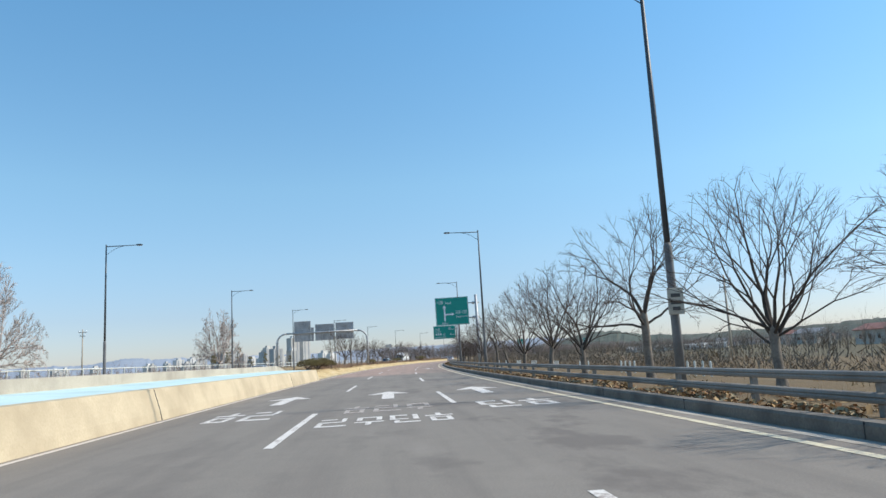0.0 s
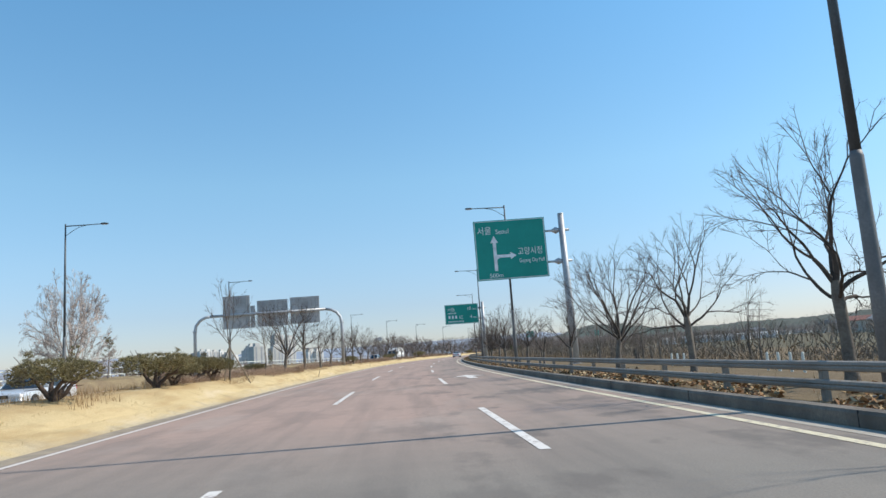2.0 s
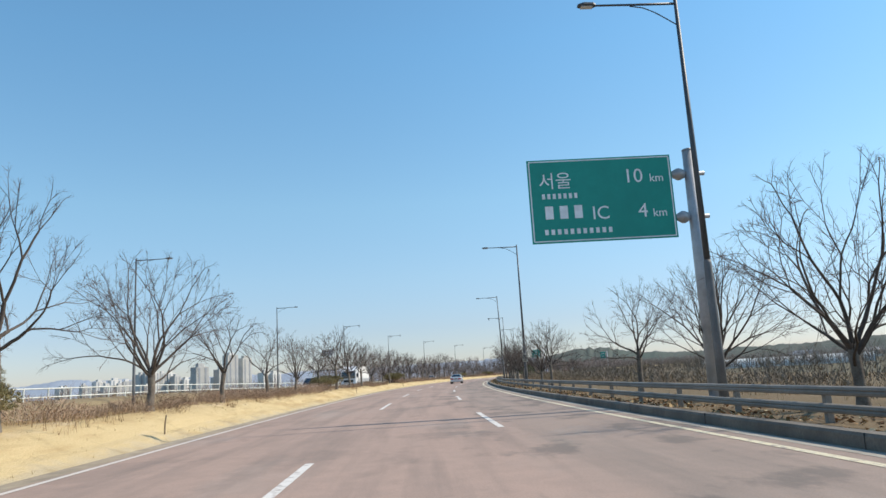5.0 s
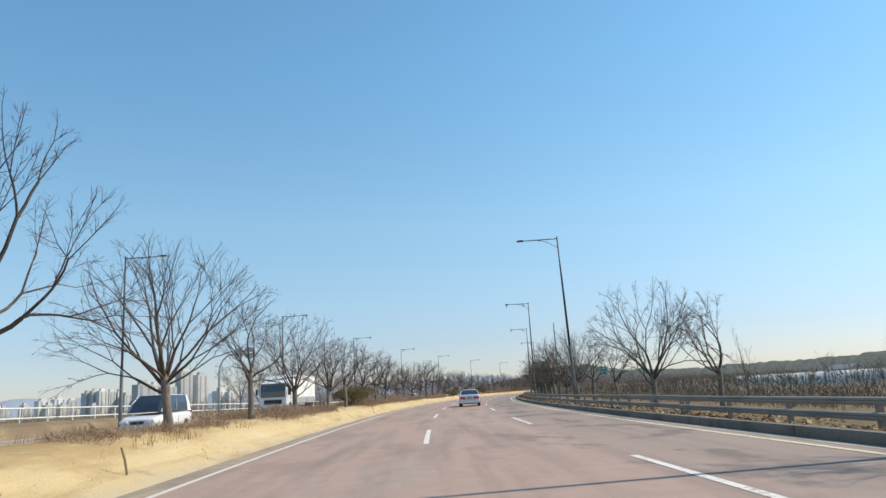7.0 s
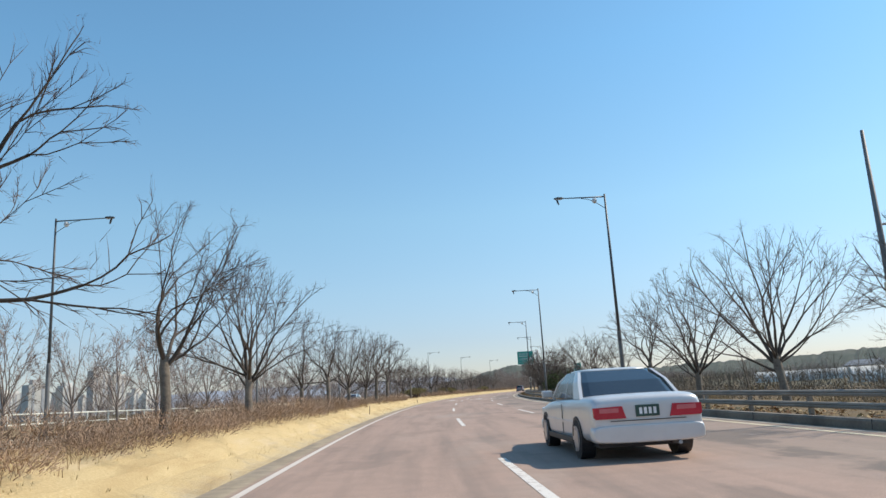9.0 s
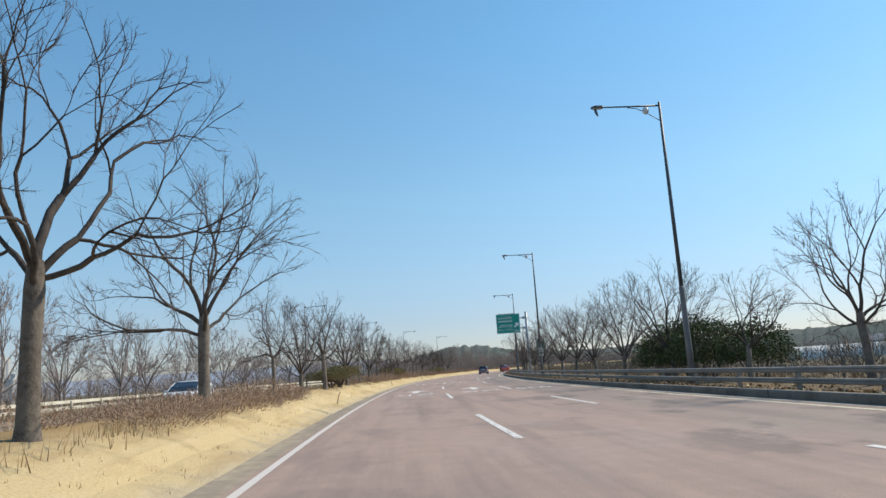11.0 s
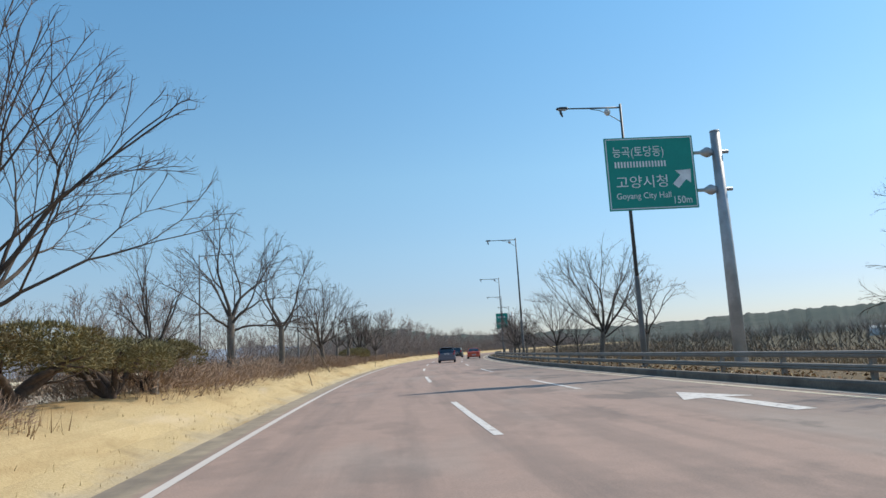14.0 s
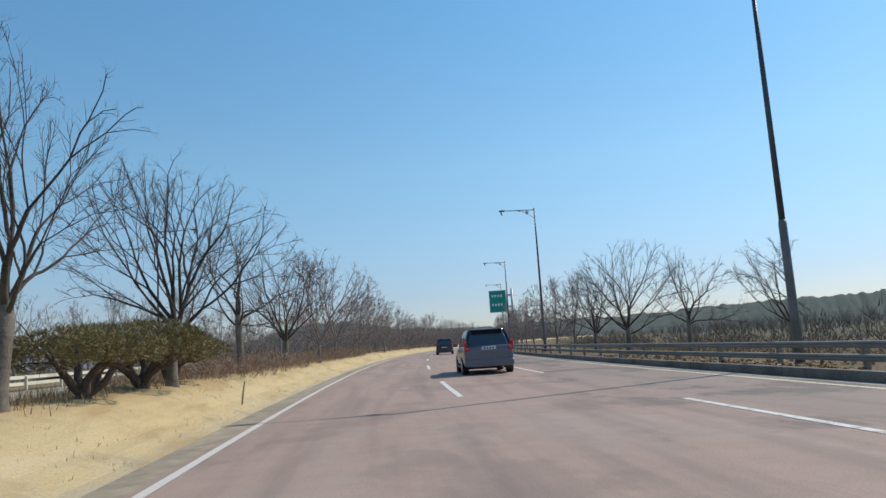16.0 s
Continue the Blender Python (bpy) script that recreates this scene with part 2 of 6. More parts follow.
M_plate = surface("beige_plate", (0.55, 0.50, 0.40), (0.63, 0.58, 0.48), 0.6, 0, 15, 3, (0.45, 0.40, 0.32), 0.05)
M_bar = plain("dark_lettering", (0.10, 0.09, 0.08), 0.6)
M_bark = surface("grey_brown_bark", (0.10, 0.083, 0.068), (0.20, 0.17, 0.142), 0.9, 0, 16, 2.2, (0.24, 0.205, 0.165), 0.8, 0.15, 0.15)
M_limb = surface("dark_branch_bark", (0.045, 0.037, 0.032), (0.095, 0.08, 0.07), 0.9, 0, 14, 1.8, (0.125, 0.105, 0.09), 0.5, 0.15, 0.1)
# branch bark for the far rows, lightened to carry distance haze in its colour
M_farlimb = surface("haze_paled_branch_bark", (0.20, 0.165, 0.147), (0.28, 0.232, 0.205), 0.9, 0, 10, 1.2, (0.17, 0.14, 0.123), 0.3, 0.15, 0.1)
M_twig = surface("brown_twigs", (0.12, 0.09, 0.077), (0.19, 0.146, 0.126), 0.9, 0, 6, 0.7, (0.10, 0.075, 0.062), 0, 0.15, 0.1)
# paler copy of the twig brown, with distance haze mixed into the tone
M_fartwig = surface("haze_paled_twigs", (0.265, 0.212, 0.19), (0.37, 0.30, 0.266), 0.9, 0, 4, 0.4, (0.20, 0.16, 0.14), 0, 0.15, 0.1)
M_shrub = surface("leafless_shrub_twigs", (0.26, 0.176, 0.126), (0.43, 0.31, 0.222), 0.95, 0, 5, 0.9, (0.32, 0.23, 0.166), 0, 0.2, 0.05)
M_weed = surface("dead_weeds", (0.22, 0.145, 0.08), (0.42, 0.31, 0.17), 0.95, 0, 3, 0.3, (0.28, 0.18, 0.10), 0, 0.1, 0.05)
M_straw = surface("straw_blades", (0.46, 0.34, 0.16), (0.64, 0.50, 0.27), 0.95, 0, 3, 0.5, (0.38, 0.28, 0.14), 0, 0.1, 0.05)
M_paletwig = surface("pale_fine_twigs", (0.44, 0.375, 0.335), (0.54, 0.465, 0.42), 0.9, 0, 4, 0.4, (0.40, 0.34, 0.30), 0, 0.1, 0.05)
M_needle = surface("pine_needles", (0.14, 0.125, 0.062), (0.27, 0.235, 0.115), 0.8, 0, 5, 1.6, (0.20, 0.16, 0.09), 0, 0.2, 0.15)
M_pinebark = surface("pine_bark", (0.07, 0.05, 0.04), (0.14, 0.10, 0.08), 0.95, 0, 18, 3, (0.10, 0.07, 0.05), 0.8)
M_hedge = surface("evergreen_leaves", (0.062, 0.082, 0.034), (0.15, 0.168, 0.075), 0.75, 0, 6, 1.2, (0.05, 0.062, 0.026), 0, 0.2, 0.1)
M_stake = surface("wooden_stake", (0.20, 0.15, 0.10), (0.32, 0.25, 0.17), 0.9, 0, 20, 2)
M_fence = surface("white_fence_paint", (0.66, 0.66, 0.60), (0.76, 0.76, 0.70), 0.6, 0, 18, 0.9, (0.55, 0.54, 0.47), 0.05)
M_creamrail = surface("cream_rail_paint", (0.60, 0.55, 0.42), (0.70, 0.65, 0.52), 0.6, 0, 18, 0.9, (0.48, 0.43, 0.33), 0.05)
M_tower = surface("tower_block_render", (0.58, 0.55, 0.50), (0.68, 0.65, 0.60), 0.85, 0, 0.25, 0.05, (0.42, 0.44, 0.47), 0, 0.25)
M_towerdark = surface("tower_window_bands", (0.30, 0.31, 0.33), (0.38, 0.39, 0.40), 0.5, 0, 0.4, 0.05, (0.25, 0.28, 0.32), 0)
# dark woodland green, greyed in the base colour in place of aerial haze
M_hill = surface("haze_greyed_wooded_hill", (0.085, 0.095, 0.082), (0.155, 0.16, 0.14), 0.95, 0, 0.10, 0.008, (0.10, 0.12, 0.105), 0, spec=0.05)
# pale blue of distance haze put straight into the hills' base colour
M_farhill = surface("haze_blue_hillside", (0.27, 0.31, 0.37), (0.31, 0.35, 0.41), 1.0, 0, 0.01, 0.002, (0.29, 0.33, 0.38), 0, spec=0.0)
M_leaf, _nt, _b = nodes_of("dead_leaves", 0.9)
_g = _nt.nodes.new("ShaderNodeNewGeometry")
_nt.links.new(ramp_of(_nt, _g.outputs["Random Per Island"], ((0.0, (0.13, 0.075, 0.045)), (0.4, (0.27, 0.155, 0.08)), (0.75, (0.42, 0.29, 0.15)), (1.0, (0.55, 0.44, 0.28)))), _b.inputs["Base Color"])
_b.inputs["Specular IOR Level"].default_value = 0.15
M_film = surface("greenhouse_film", (0.55, 0.53, 0.49), (0.66, 0.64, 0.60), 0.9, 0, 2, 0.2, (0.52, 0.55, 0.55), 0)
M_glass = plain("dark_car_glass", (0.022, 0.028, 0.036), 0.06)
M_glass.node_tree.nodes["Principled BSDF"].inputs["IOR"].default_value = 1.9
M_rubber = plain("tyre_rubber", (0.025, 0.025, 0.027), 0.85)
M_blacktrim = plain("black_trim", (0.02, 0.02, 0.022), 0.55)
M_rim = plain("alloy_rim", (0.42, 0.43, 0.45), 0.3, 0.8)
M_red = plain("tail_lamp_red", (0.50, 0.025, 0.045), 0.2)
M_clear = plain("clear_lamp", (0.75, 0.76, 0.78), 0.15)
M_platedark = plain("green_number_plate", (0.03, 0.075, 0.06), 0.5)
M_platewhite = plain("white_number_plate", (0.72, 0.73, 0.72), 0.5)
M_silver = car_paint("silver_white_paint", (0.64, 0.645, 0.65), 0.3, 0.25)
M_navy = car_paint("dark_blue_grey_paint", (0.125, 0.132, 0.168))
M_orange = car_paint("orange_red_paint", (0.62, 0.085, 0.03), 0.3, 0.0)
M_whitecar = car_paint("white_car_paint", (0.72, 0.73, 0.74), 0.3, 0.0)
M_darkcar = car_paint("charcoal_paint", (0.03, 0.032, 0.036))
M_canvas = surface("white_cargo_box", (0.70, 0.70, 0.68), (0.78, 0.78, 0.76), 0.55, 0, 12, 0.4, (0.60, 0.59, 0.56), 0.05)


# ---- geometry helpers ----
class Geo:
    """Vertices and faces gathered for one mesh."""

    def __init__(self):
        self.v, self.f, self.uv = [], [], None

    def add(self, vs, fs, m=None):
        n = len(self.v)
        self.v += [tuple(m @ Vector(p)) for p in vs] if m else [tuple(p) for p in vs]
        self.f += [tuple(i + n for i in f) for f in fs]
        return self

    def box(self, c, d, m=None, r=0.0):
        if r:
            bm = bmesh.new()
            bmesh.ops.create_cube(bm, size=1)
            for q in bm.verts:
                q.co = Vector((q.co.x * d[0], q.co.y * d[1], q.co.z * d[2])) + Vector(c)
            bmesh.ops.bevel(bm, geom=bm.edges[:], offset=r, segments=2, affect='EDGES', profile=0.6)
            bm.verts.index_update()
            self.add([q.co.copy() for q in bm.verts], [[q.index for q in f.verts] for f in bm.faces], m)
            bm.free()
            return self
        x, y, z = d[0] / 2, d[1] / 2, d[2] / 2
        vs = [(c[0] + i * x, c[1] + j * y, c[2] + k * z) for k in (-1, 1) for j in (-1, 1) for i in (-1, 1)]
        return self.add(vs, [(0, 2, 3, 1), (4, 5, 7, 6), (0, 1, 5, 4), (2, 6, 7, 3), (0, 4, 6, 2), (1, 3, 7, 5)], m)

    def tube(self, pts, rads, n=6, cap=False):
        """A tapered tube through the points."""
        base = len(self.v)
        k = len(pts)
        for i, p in enumerate(pts):
            a, b = pts[max(i - 1, 0)], pts[min(i + 1, k - 1)]
            d = (b - a).normalized()
            u = d.cross(Vector((0.31, 0.95, 0.05)) if abs(d.y) < 0.9 else Vector((1, 0, 0))).normalized()
            w = d.cross(u)
            for j in range(n):
                t = math.tau * j / n
                q = p + (u * math.cos(t) + w * math.sin(t)) * rads[i]
                self.v.append((q.x, q.y, q.z))
        for i in range(k - 1):
            for j in range(n):
                a, b = base + i * n + j, base + i * n + (j + 1) % n
                self.f.append((a, b, b + n, a + n))
        if cap:
            self.f.append(tuple(base + j for j in range(n))[::-1])
            self.f.append(tuple(base + (k - 1) * n + j for j in range(n)))
        return self

    def loft(self, rings, cap=True, closed=True):
        base, n = len(self.v), len(rings[0])
        for r in rings:
            self.v += [tuple(p) for p in r]
        for i in range(len(rings) - 1):
            for j in range(n if closed else n - 1):
                a, b = base + i * n + j, base + i * n + (j + 1) % n
                self.f.append((a, b, b + n, a + n))
        if cap:
            self.f.append(tuple(base + j for j in range(n))[::-1])
            self.f.append(tuple(base + (len(rings) - 1) * n + j for j in range(n)))
        return self

    def prism(self, outline, y0, y1, axis='y'):
        """An outline in x, z drawn out from y0 to y1."""
        n = len(outline)
        base = len(self.v)
        for y in (y0, y1):
            self.v += [(x, y, z) if axis == 'y' else (y, x, z) if axis == 'x' else (x, z, y) for x, z in outline]
        for j in range(n):
            self.f.append((base + j, base + (j + 1) % n, base + n + (j + 1) % n, base + n + j))
        self.f.append(tuple(base + j for j in range(n))[::-1])
        self.f.append(tuple(base + n + j for j in range(n)))
        return self

    def mesh(self, name, material, smooth=False):
        me = bpy.data.meshes.new(name)
        me.from_pydata(self.v, [], self.f)
        if self.uv:
            lay = me.uv_layers.new(name="st")
            loops = np.empty(len(me.loops), np.int32)
            me.loops.foreach_get("vertex_index", loops)
            lay.data.foreach_set("uv", np.asarray(self.uv, np.float32)[loops].ravel())
        me.materials.append(material)
        if smooth:
            me.polygons.foreach_set("use_smooth", [True] * len(me.polygons))
        else:
            bm = bmesh.new()
            bm.from_mesh(me)
            bmesh.ops.recalc_face_normals(bm, faces=bm.faces[:])
            bm.to_mesh(me)
            bm.free()
        return me


def part(name, geo, material, parent, label="", smooth=False, m=None):
    ob = new(name, geo.mesh(name, material, smooth) if isinstance(geo, Geo) else geo)
    ob.parent = parent
    if m is not None:
        ob.matrix_basis = m
    if label:
        ob["label"] = label
    return ob


def thing(name, m, label, category, group="", kind=""):
    ob = new(name)
    ob.empty_display_size = 0.2
    ob.matrix_world = m
    return tagged(ob, label, category, group, kind)


def at(s, off, z=0.0, turn=0.0, scale=1.0):
    """A pose on the road: local x to the road's right, y along it, z up."""
    p = R(s, off, z)
    return pose(p.x, p.y, p.z, 0, 0, turn - math.degrees(heading(s))) @ Matrix.Diagonal((scale, scale, scale, 1))


def sweep(name, section, s0, s1, material, step=4.0, lift=None, geo=None):
    """An open cross-section of (offset, z) drawn along the road, with (offset, s) as its map."""
    g = geo or Geo()
    g.uv = g.uv or []
    n, base = len(section), len(g.v)
    k = max(1, int(round((s1 - s0) / step)))
    for i in range(k + 1):
        s = s0 + (s1 - s0) * i / k
        for o, z in section:
            p = R(s, o, z + (lift(s, o) if lift else 0))
            g.v.append((p.x, p.y, p.z))
            g.uv.append((o, s))
        if i:
            a = base + (i - 1) * n
            g.f += [(a + j, a + j + 1, a + n + j + 1, a + n + j) for j in range(n - 1)]
    if geo:
        return g
    return new(name, g.mesh(name, material))


def lettering(text, size, m, parent, name, material, depth=0.004, squash=1.0):
    """Flat raised lettering; local x along the line, y up the letters."""
    c = bpy.data.curves.new(name, 'FONT')
    c.body, c.size, c.extrude, c.resolution_u = text, size, depth, 3
    t = bpy.data.objects.new(name, c)
    scene.collection.objects.link(t)
    bpy.context.view_layer.update()
    me = bpy.data.meshes.new_from_object(t.evaluated_get(bpy.context.evaluated_depsgraph_get()))
    bpy.data.objects.remove(t)
    me.materials.clear()
    me.materials.append(material)
    for q in me.vertices:
        q.co.x *= squash
    ob = new(name, me)
    ob.parent = parent
    ob.matrix_basis = m
    return ob


V = Vector

# ---- ground and roads ----
def levee(s):
    return float(np.interp(s, (200, 265, 295), (1.08, 0.5, 0.2)))


g = Geo()
N = 48
for i in range(N + 1):
    for j in range(N + 1):
        x, y = -4800 + 9600 * i / N, -4300 + 9100 * j / N
        g.v.append((x, y, -1.3))
for i in range(N):
    for j in range(N):
        a = i * (N + 1) + j
        g.f.append((a, a + N + 1, a + N + 2, a + 1))
ground = tagged(new("ground", g.mesh("ground", M_ground)), "flat straw-coloured winter fields reaching the horizon", "ground", kind="structure")

road = tagged(sweep("road", [(-6.15, 0), (-5.3, 0.0), (-3.5, 0.0), (-1.75, 0.0), (0, 0.0), (1.75, 0.0), (3.5, 0.0), (5.12, 0)], -60, 900, M_asphalt),
              "three-lane road of worn grey to reddish-brown asphalt", "road", kind="structure")
median = tagged(sweep("median_verge", [(-6.05, -0.03), (-6.35, 0.045), (-6.55, 0.12), (-6.8, 0.2), (-7.1, 0.36), (-7.4, 0.48), (-7.7, 0.58), (-8.0, 0.66), (-8.6, 0.70), (-9.4, 0.72), (-11.2, 0.5), (-13.1, 0.1), (-13.7, -0.03)],
                      -60, 900, M_verge, 1.0, lambda s, o: 0.06 * noise.noise((s * 0.3, o, 0)) + 0.035 * noise.noise((s * 1.1, o * 2.3, 4)) if -13 < o < -6.3 else 0),
                "raised median of straw-yellow mown winter grass beside the road", "median", kind="structure")
opposite = tagged(sweep("opposite_road", [(-25.2, 0.02), (-21, 0.02), (-17.4, 0.02), (-13.6, 0.02)], -60, 900, M_asphalt), "opposite carriageway of worn asphalt beyond the median", "road", kind="structure")
far_verge = tagged(sweep("far_verge", [(-90, -1.4), (-70, -0.6), (-45, 0.0), (-30, 0.0), (-27.2, 0.0), (-26, -0.25), (-25.1, -1.1)], -60, 900, M_rough_grass, 5.0,
                         lambda s, o: levee(s) if o > -75 else 0), "levee of rough dry grass beyond the opposite carriageway", "verge", kind="structure")
right_verge = tagged(sweep("right_verge", [(5.7, 0.15), (6.3, 0.07), (7.2, 0.04), (8.6, 0.06), (10.5, 0.08), (13, -0.1), (18, -0.5), (30, -1.0), (60, -1.4)], -60, 900, M_litter, 3.0,
                           lambda s, o: 0.06 * noise.noise((s * 0.35, o * 0.6, 3)) if 7 < o < 50 else 0), "rough dry grass strip behind the guardrail", "verge", kind="structure")
gutter = tagged(sweep("gutter", [(5.1, 0.004), (5.46, -0.012)], -60, 900, M_gutter), "dusty concrete gutter along the kerb", "gutter", kind="structure")
kerb = Geo()
sweep("kerb", [(5.45, -0.05), (5.45, 0.15), (5.48, 0.19), (5.70, 0.19), (5.73, 0.16), (5.73, -0.05)], -60, 900, M_kerb, 4.0, None, kerb)
kerb = tagged(new("kerb", kerb.mesh("kerb", M_kerb)), "weathered grey concrete kerb below the guardrail", "kerb", kind="structure")
for k in range(90):
    s = -20 + 5.0 * k
    part("kerb_joint", Geo().box((0, 0, 0.09), (0.016, 0.012, 0.21)), M_blacktrim, kerb, m=at(s, 5.452))


def marking(name, o0, o1, s0, s1, material, z=0.005, parent=road):
    g = Geo()
    sweep(name, [(o0, z), (o1, z)], s0, s1, material, 3.0, None, g)
    return part(name, g, material, parent)


marking("edge_line", -5.61, -5.485, -60, 900, M_edge)
marking("outer_edge_line", 4.68, 4.83, -60, 900, M_yellow)
marking("opposite_edge_line", -14.2, -14.05, -60, 900, M_edge, 0.026, opposite)
marking("opposite_edge_line", -24.7, -24.55, -60, 900, M_edge, 0.026, opposite)
outer = [21 + 19.6 * k for k in range(-3, 6)] + [161.8 + 19.5 * k for k in range(-1, 7)] + [297.5 + 18.7 * k for k in range(0, 28)]
inner = [13 + 19.55 * k for k in range(-3, 7)] + [174.8 + 19.1 * k for k in range(-1, 8)] + [325.6 + 18.95 * k for k in range(0, 26)]
for s in outer:
    marking("lane_dash", 1.68, 1.82, s, s + 6.8, M_white)
for s in inner:
    marking("lane_dash", -1.82, -1.68, s, s + 7.0, M_white)
for k in range(22):
    for o in (-17.4, -21.0):
        marking("lane_dash", o - 0.07, o + 0.07, 60 + 20 * k, 66 + 20 * k, M_white, 0.026, opposite)


def flat_shape(name, outline, s, off, length, width, material=M_white, z=0.006):
    """A painted figure: outline in units of its width and length, y ahead."""
    g = Geo()
    g.uv = []
    for x, y in outline:
        p = R(s + y * length, off + x * width, z)
        g.v.append(tuple(p))
        g.uv.append((off + x * width, s + y * length))
    g.f = [tuple(range(len(outline)))]
    return part(name, g, material, road)


ARROW = ((-0.13, 0), (0.13, 0), (0.13, 0.62), (0.5, 0.58), (0, 1), (-0.5, 0.58), (-0.13, 0.62))
for off in (-3.5, 0.0, 3.2):
    flat_shape("road_arrow", ARROW, 25.0, off, 5.2, 1.55)
for off in (-3.5, 0.05):
    flat_shape("road_arrow", ARROW, 319.6, off, 5.4, 1.5)
flat_shape("road_arrow", ARROW, 364.0, 3.05, 5.0, 1.4)
flat_shape("road_arrow", ARROW, 84.0, 3.2, 5.0, 1.5)


def road_word(text, s, off, width, length):
    c = bpy.data.curves.new("road_word", 'FONT')
    c.body, c.size, c.align_x = text, 1.0, 'CENTER'
    c.resolution_u = 3
    t = bpy.data.objects.new("road_word", c)
    scene.collection.objects.link(t)
    bpy.context.view_layer.update()
    me = bpy.data.meshes.new_from_object(t.evaluated_get(bpy.context.evaluated_depsgraph_get()))
    bpy.data.objects.remove(t)
    xs = [q.co.x for q in me.vertices]
    ys = [q.co.y for q in me.vertices]
    uv = []
    for q in me.vertices:
        o = off + ((q.co.x - min(xs)) / (max(xs) - min(xs)) - 0.5) * width
        a = s + (q.co.y - min(ys)) / (max(ys) - min(ys)) * length
        q.co = R(a, o, 0.006)
        uv.append((o, a))
    lay = me.uv_layers.new(name="st") if not me.uv_layers else me.uv_layers[0]
    lay.name = "st"
    for l in me.loops:
        lay.data[l.index].uv = uv[l.vertex_index]
    me.materials.clear()
    me.materials.append(M_white)
    ob = new("road_word", me)
    ob.parent = road
    return ob


GLYPHS = (((-0.42, 0.42, 0.0, 0.13), (-0.42, -0.26, 0.13, 0.42), (-0.42, 0.30, 0.46, 0.58), (0.20, 0.34, 0.58, 1.0), (-0.40, 0.05, 0.82, 0.94)),
          ((-0.40, 0.42, 0.28, 0.39), (-0.08, 0.08, 0.0, 0.28), (-0.36, 0.36, 0.86, 0.97), (-0.36, -0.20, 0.52, 0.86), (0.20, 0.36, 0.52, 0.86)),
          ((-0.42, 0.10, 0.88, 1.0), (-0.42, -0.26, 0.48, 0.88), (-0.42, 0.10, 0.40, 0.50), (0.24, 0.40, 0.36, 1.0), (-0.30, 0.40, 0.0, 0.12), (-0.30, -0.15, 0.12, 0.28)),
          ((-0.40, 0.40, 0.62, 0.74), (-0.08, 0.08, 0.74, 1.0), (-0.30, 0.30, 0.0, 0.11), (-0.30, -0.15, 0.11, 0.40), (0.15, 0.30, 0.11, 0.40), (-0.30, 0.30, 0.40, 0.50)))


def word_bars(s, off, width, length, n=3, material=M_white):
    """A painted word that cannot be read: plain bars of its size."""
    w = width / n
    for k in range(n):
        o = off + (k - (n - 1) / 2) * w
        for x0, x1, y0, y1 in GLYPHS[(k + int(s)) % 4]:
            marking("word_bar", o + x0 * w, o + x1 * w, s + y0 * length, s + y1 * length, material, 0.006)


road_word("서울", 315.3, -3.5, 2.3, 2.6)
word_bars(315.0, 0.1, 2.4, 2.2, 2)
word_bars(314.8, 3.0, 2.0, 2.4, 2)


def worn_glyph(s, off, width, length, round_=False, gap=None):
    """A worn letter that cannot be read: a painted outline of its size, round or square."""
    n = 20 if round_ else 4
    for k in range(n):
        if gap is not None and k == gap:
            continue
        pts = []
        for q, f in ((k, 1.0), (k + 1, 1.0), (k + 1, 0.66), (k, 0.66)):
            a = math.tau * (q + (0 if round_ else 0.5)) / n
            m = 0.5 if round_ else 0.7071
            pts.append((f * m * math.cos(a), 0.5 + f * m * math.sin(a)))
        flat_shape("word_stroke", pts, s, off, length, width, M_white)


worn_glyph(347.9, -4.2, 0.85, 2.0)
worn_glyph(347.6, -2.8, 0.9, 2.0, True)
worn_glyph(346.6, -0.6, 1.0, 1.8)
worn_glyph(346.2, 0.7, 1.0, 1.8, False, 0)
word_bars(16.0, 0.0, 2.9, 1.9, 4, M_white)
word_bars(19.4, 0.0, 2.4, 2.4, 3, M_worn)
word_bars(19.0, -3.55, 1.8, 3.0, 2)
word_bars(18.5, 3.2, 2.0, 2.4, 2)

# ---- concrete median block ----
block = thing("median_block", Matrix.Identity(4), "wide cream concrete median block with a pale blue top", "barrier", kind="structure")
face, topside, back = Geo(), Geo(), Geo()


def narrowing(s):
    return max(0.0, min(1.0, (s - 58.3) / 3.2))


def block_rings(section):
    out = []
    for i in range(123):
        s = -60 + 122 * i / 122
        t = narrowing(s)
        out.append([R(s, o, z * (1 - 0.85 * t)) for o, z in section(t)])
    return out


face.loft(block_rings(lambda t: [(-5.75 - 0.5 * t, -0.05), (-5.80 - 0.5 * t, 0.22), (-5.97 - 0.45 * t, 0.80), (-6.2 - 0.4 * t, 0.815), (-6.2 - 0.4 * t, -0.05)]))
part("near_wall", face, M_wall, block)
topside.loft(block_rings(lambda t: [(-6.2 - 0.4 * t, 0.80), (-8.95 + 1.2 * t, 0.90), (-8.95 + 1.2 * t, 0.4), (-6.2 - 0.4 * t, 0.4)]))
part("blue_top", topside, M_walltop, block, "pale blue coated top slab")
back.loft(block_rings(lambda t: [(-8.95 + 1.2 * t, -0.05), (-8.95 + 1.2 * t, 1.24), (-9.2 + 1.2 * t, 1.26), (-9.35 + 1.2 * t, -0.05)]))
part("far_wall", back, M_wallback, block, "grey-beige back wall")
for s in (-3.0, 21.2, 45.0):
    part("wall_joint", Geo().prism([(0.012, -0.02), (-0.038, 0.22), (-0.21, 0.80), (-0.23, 0.80), (-0.06, 0.22), (-0.015, -0.02)], -0.02, 0.02), M_blacktrim, block, m=at(s, -5.755))

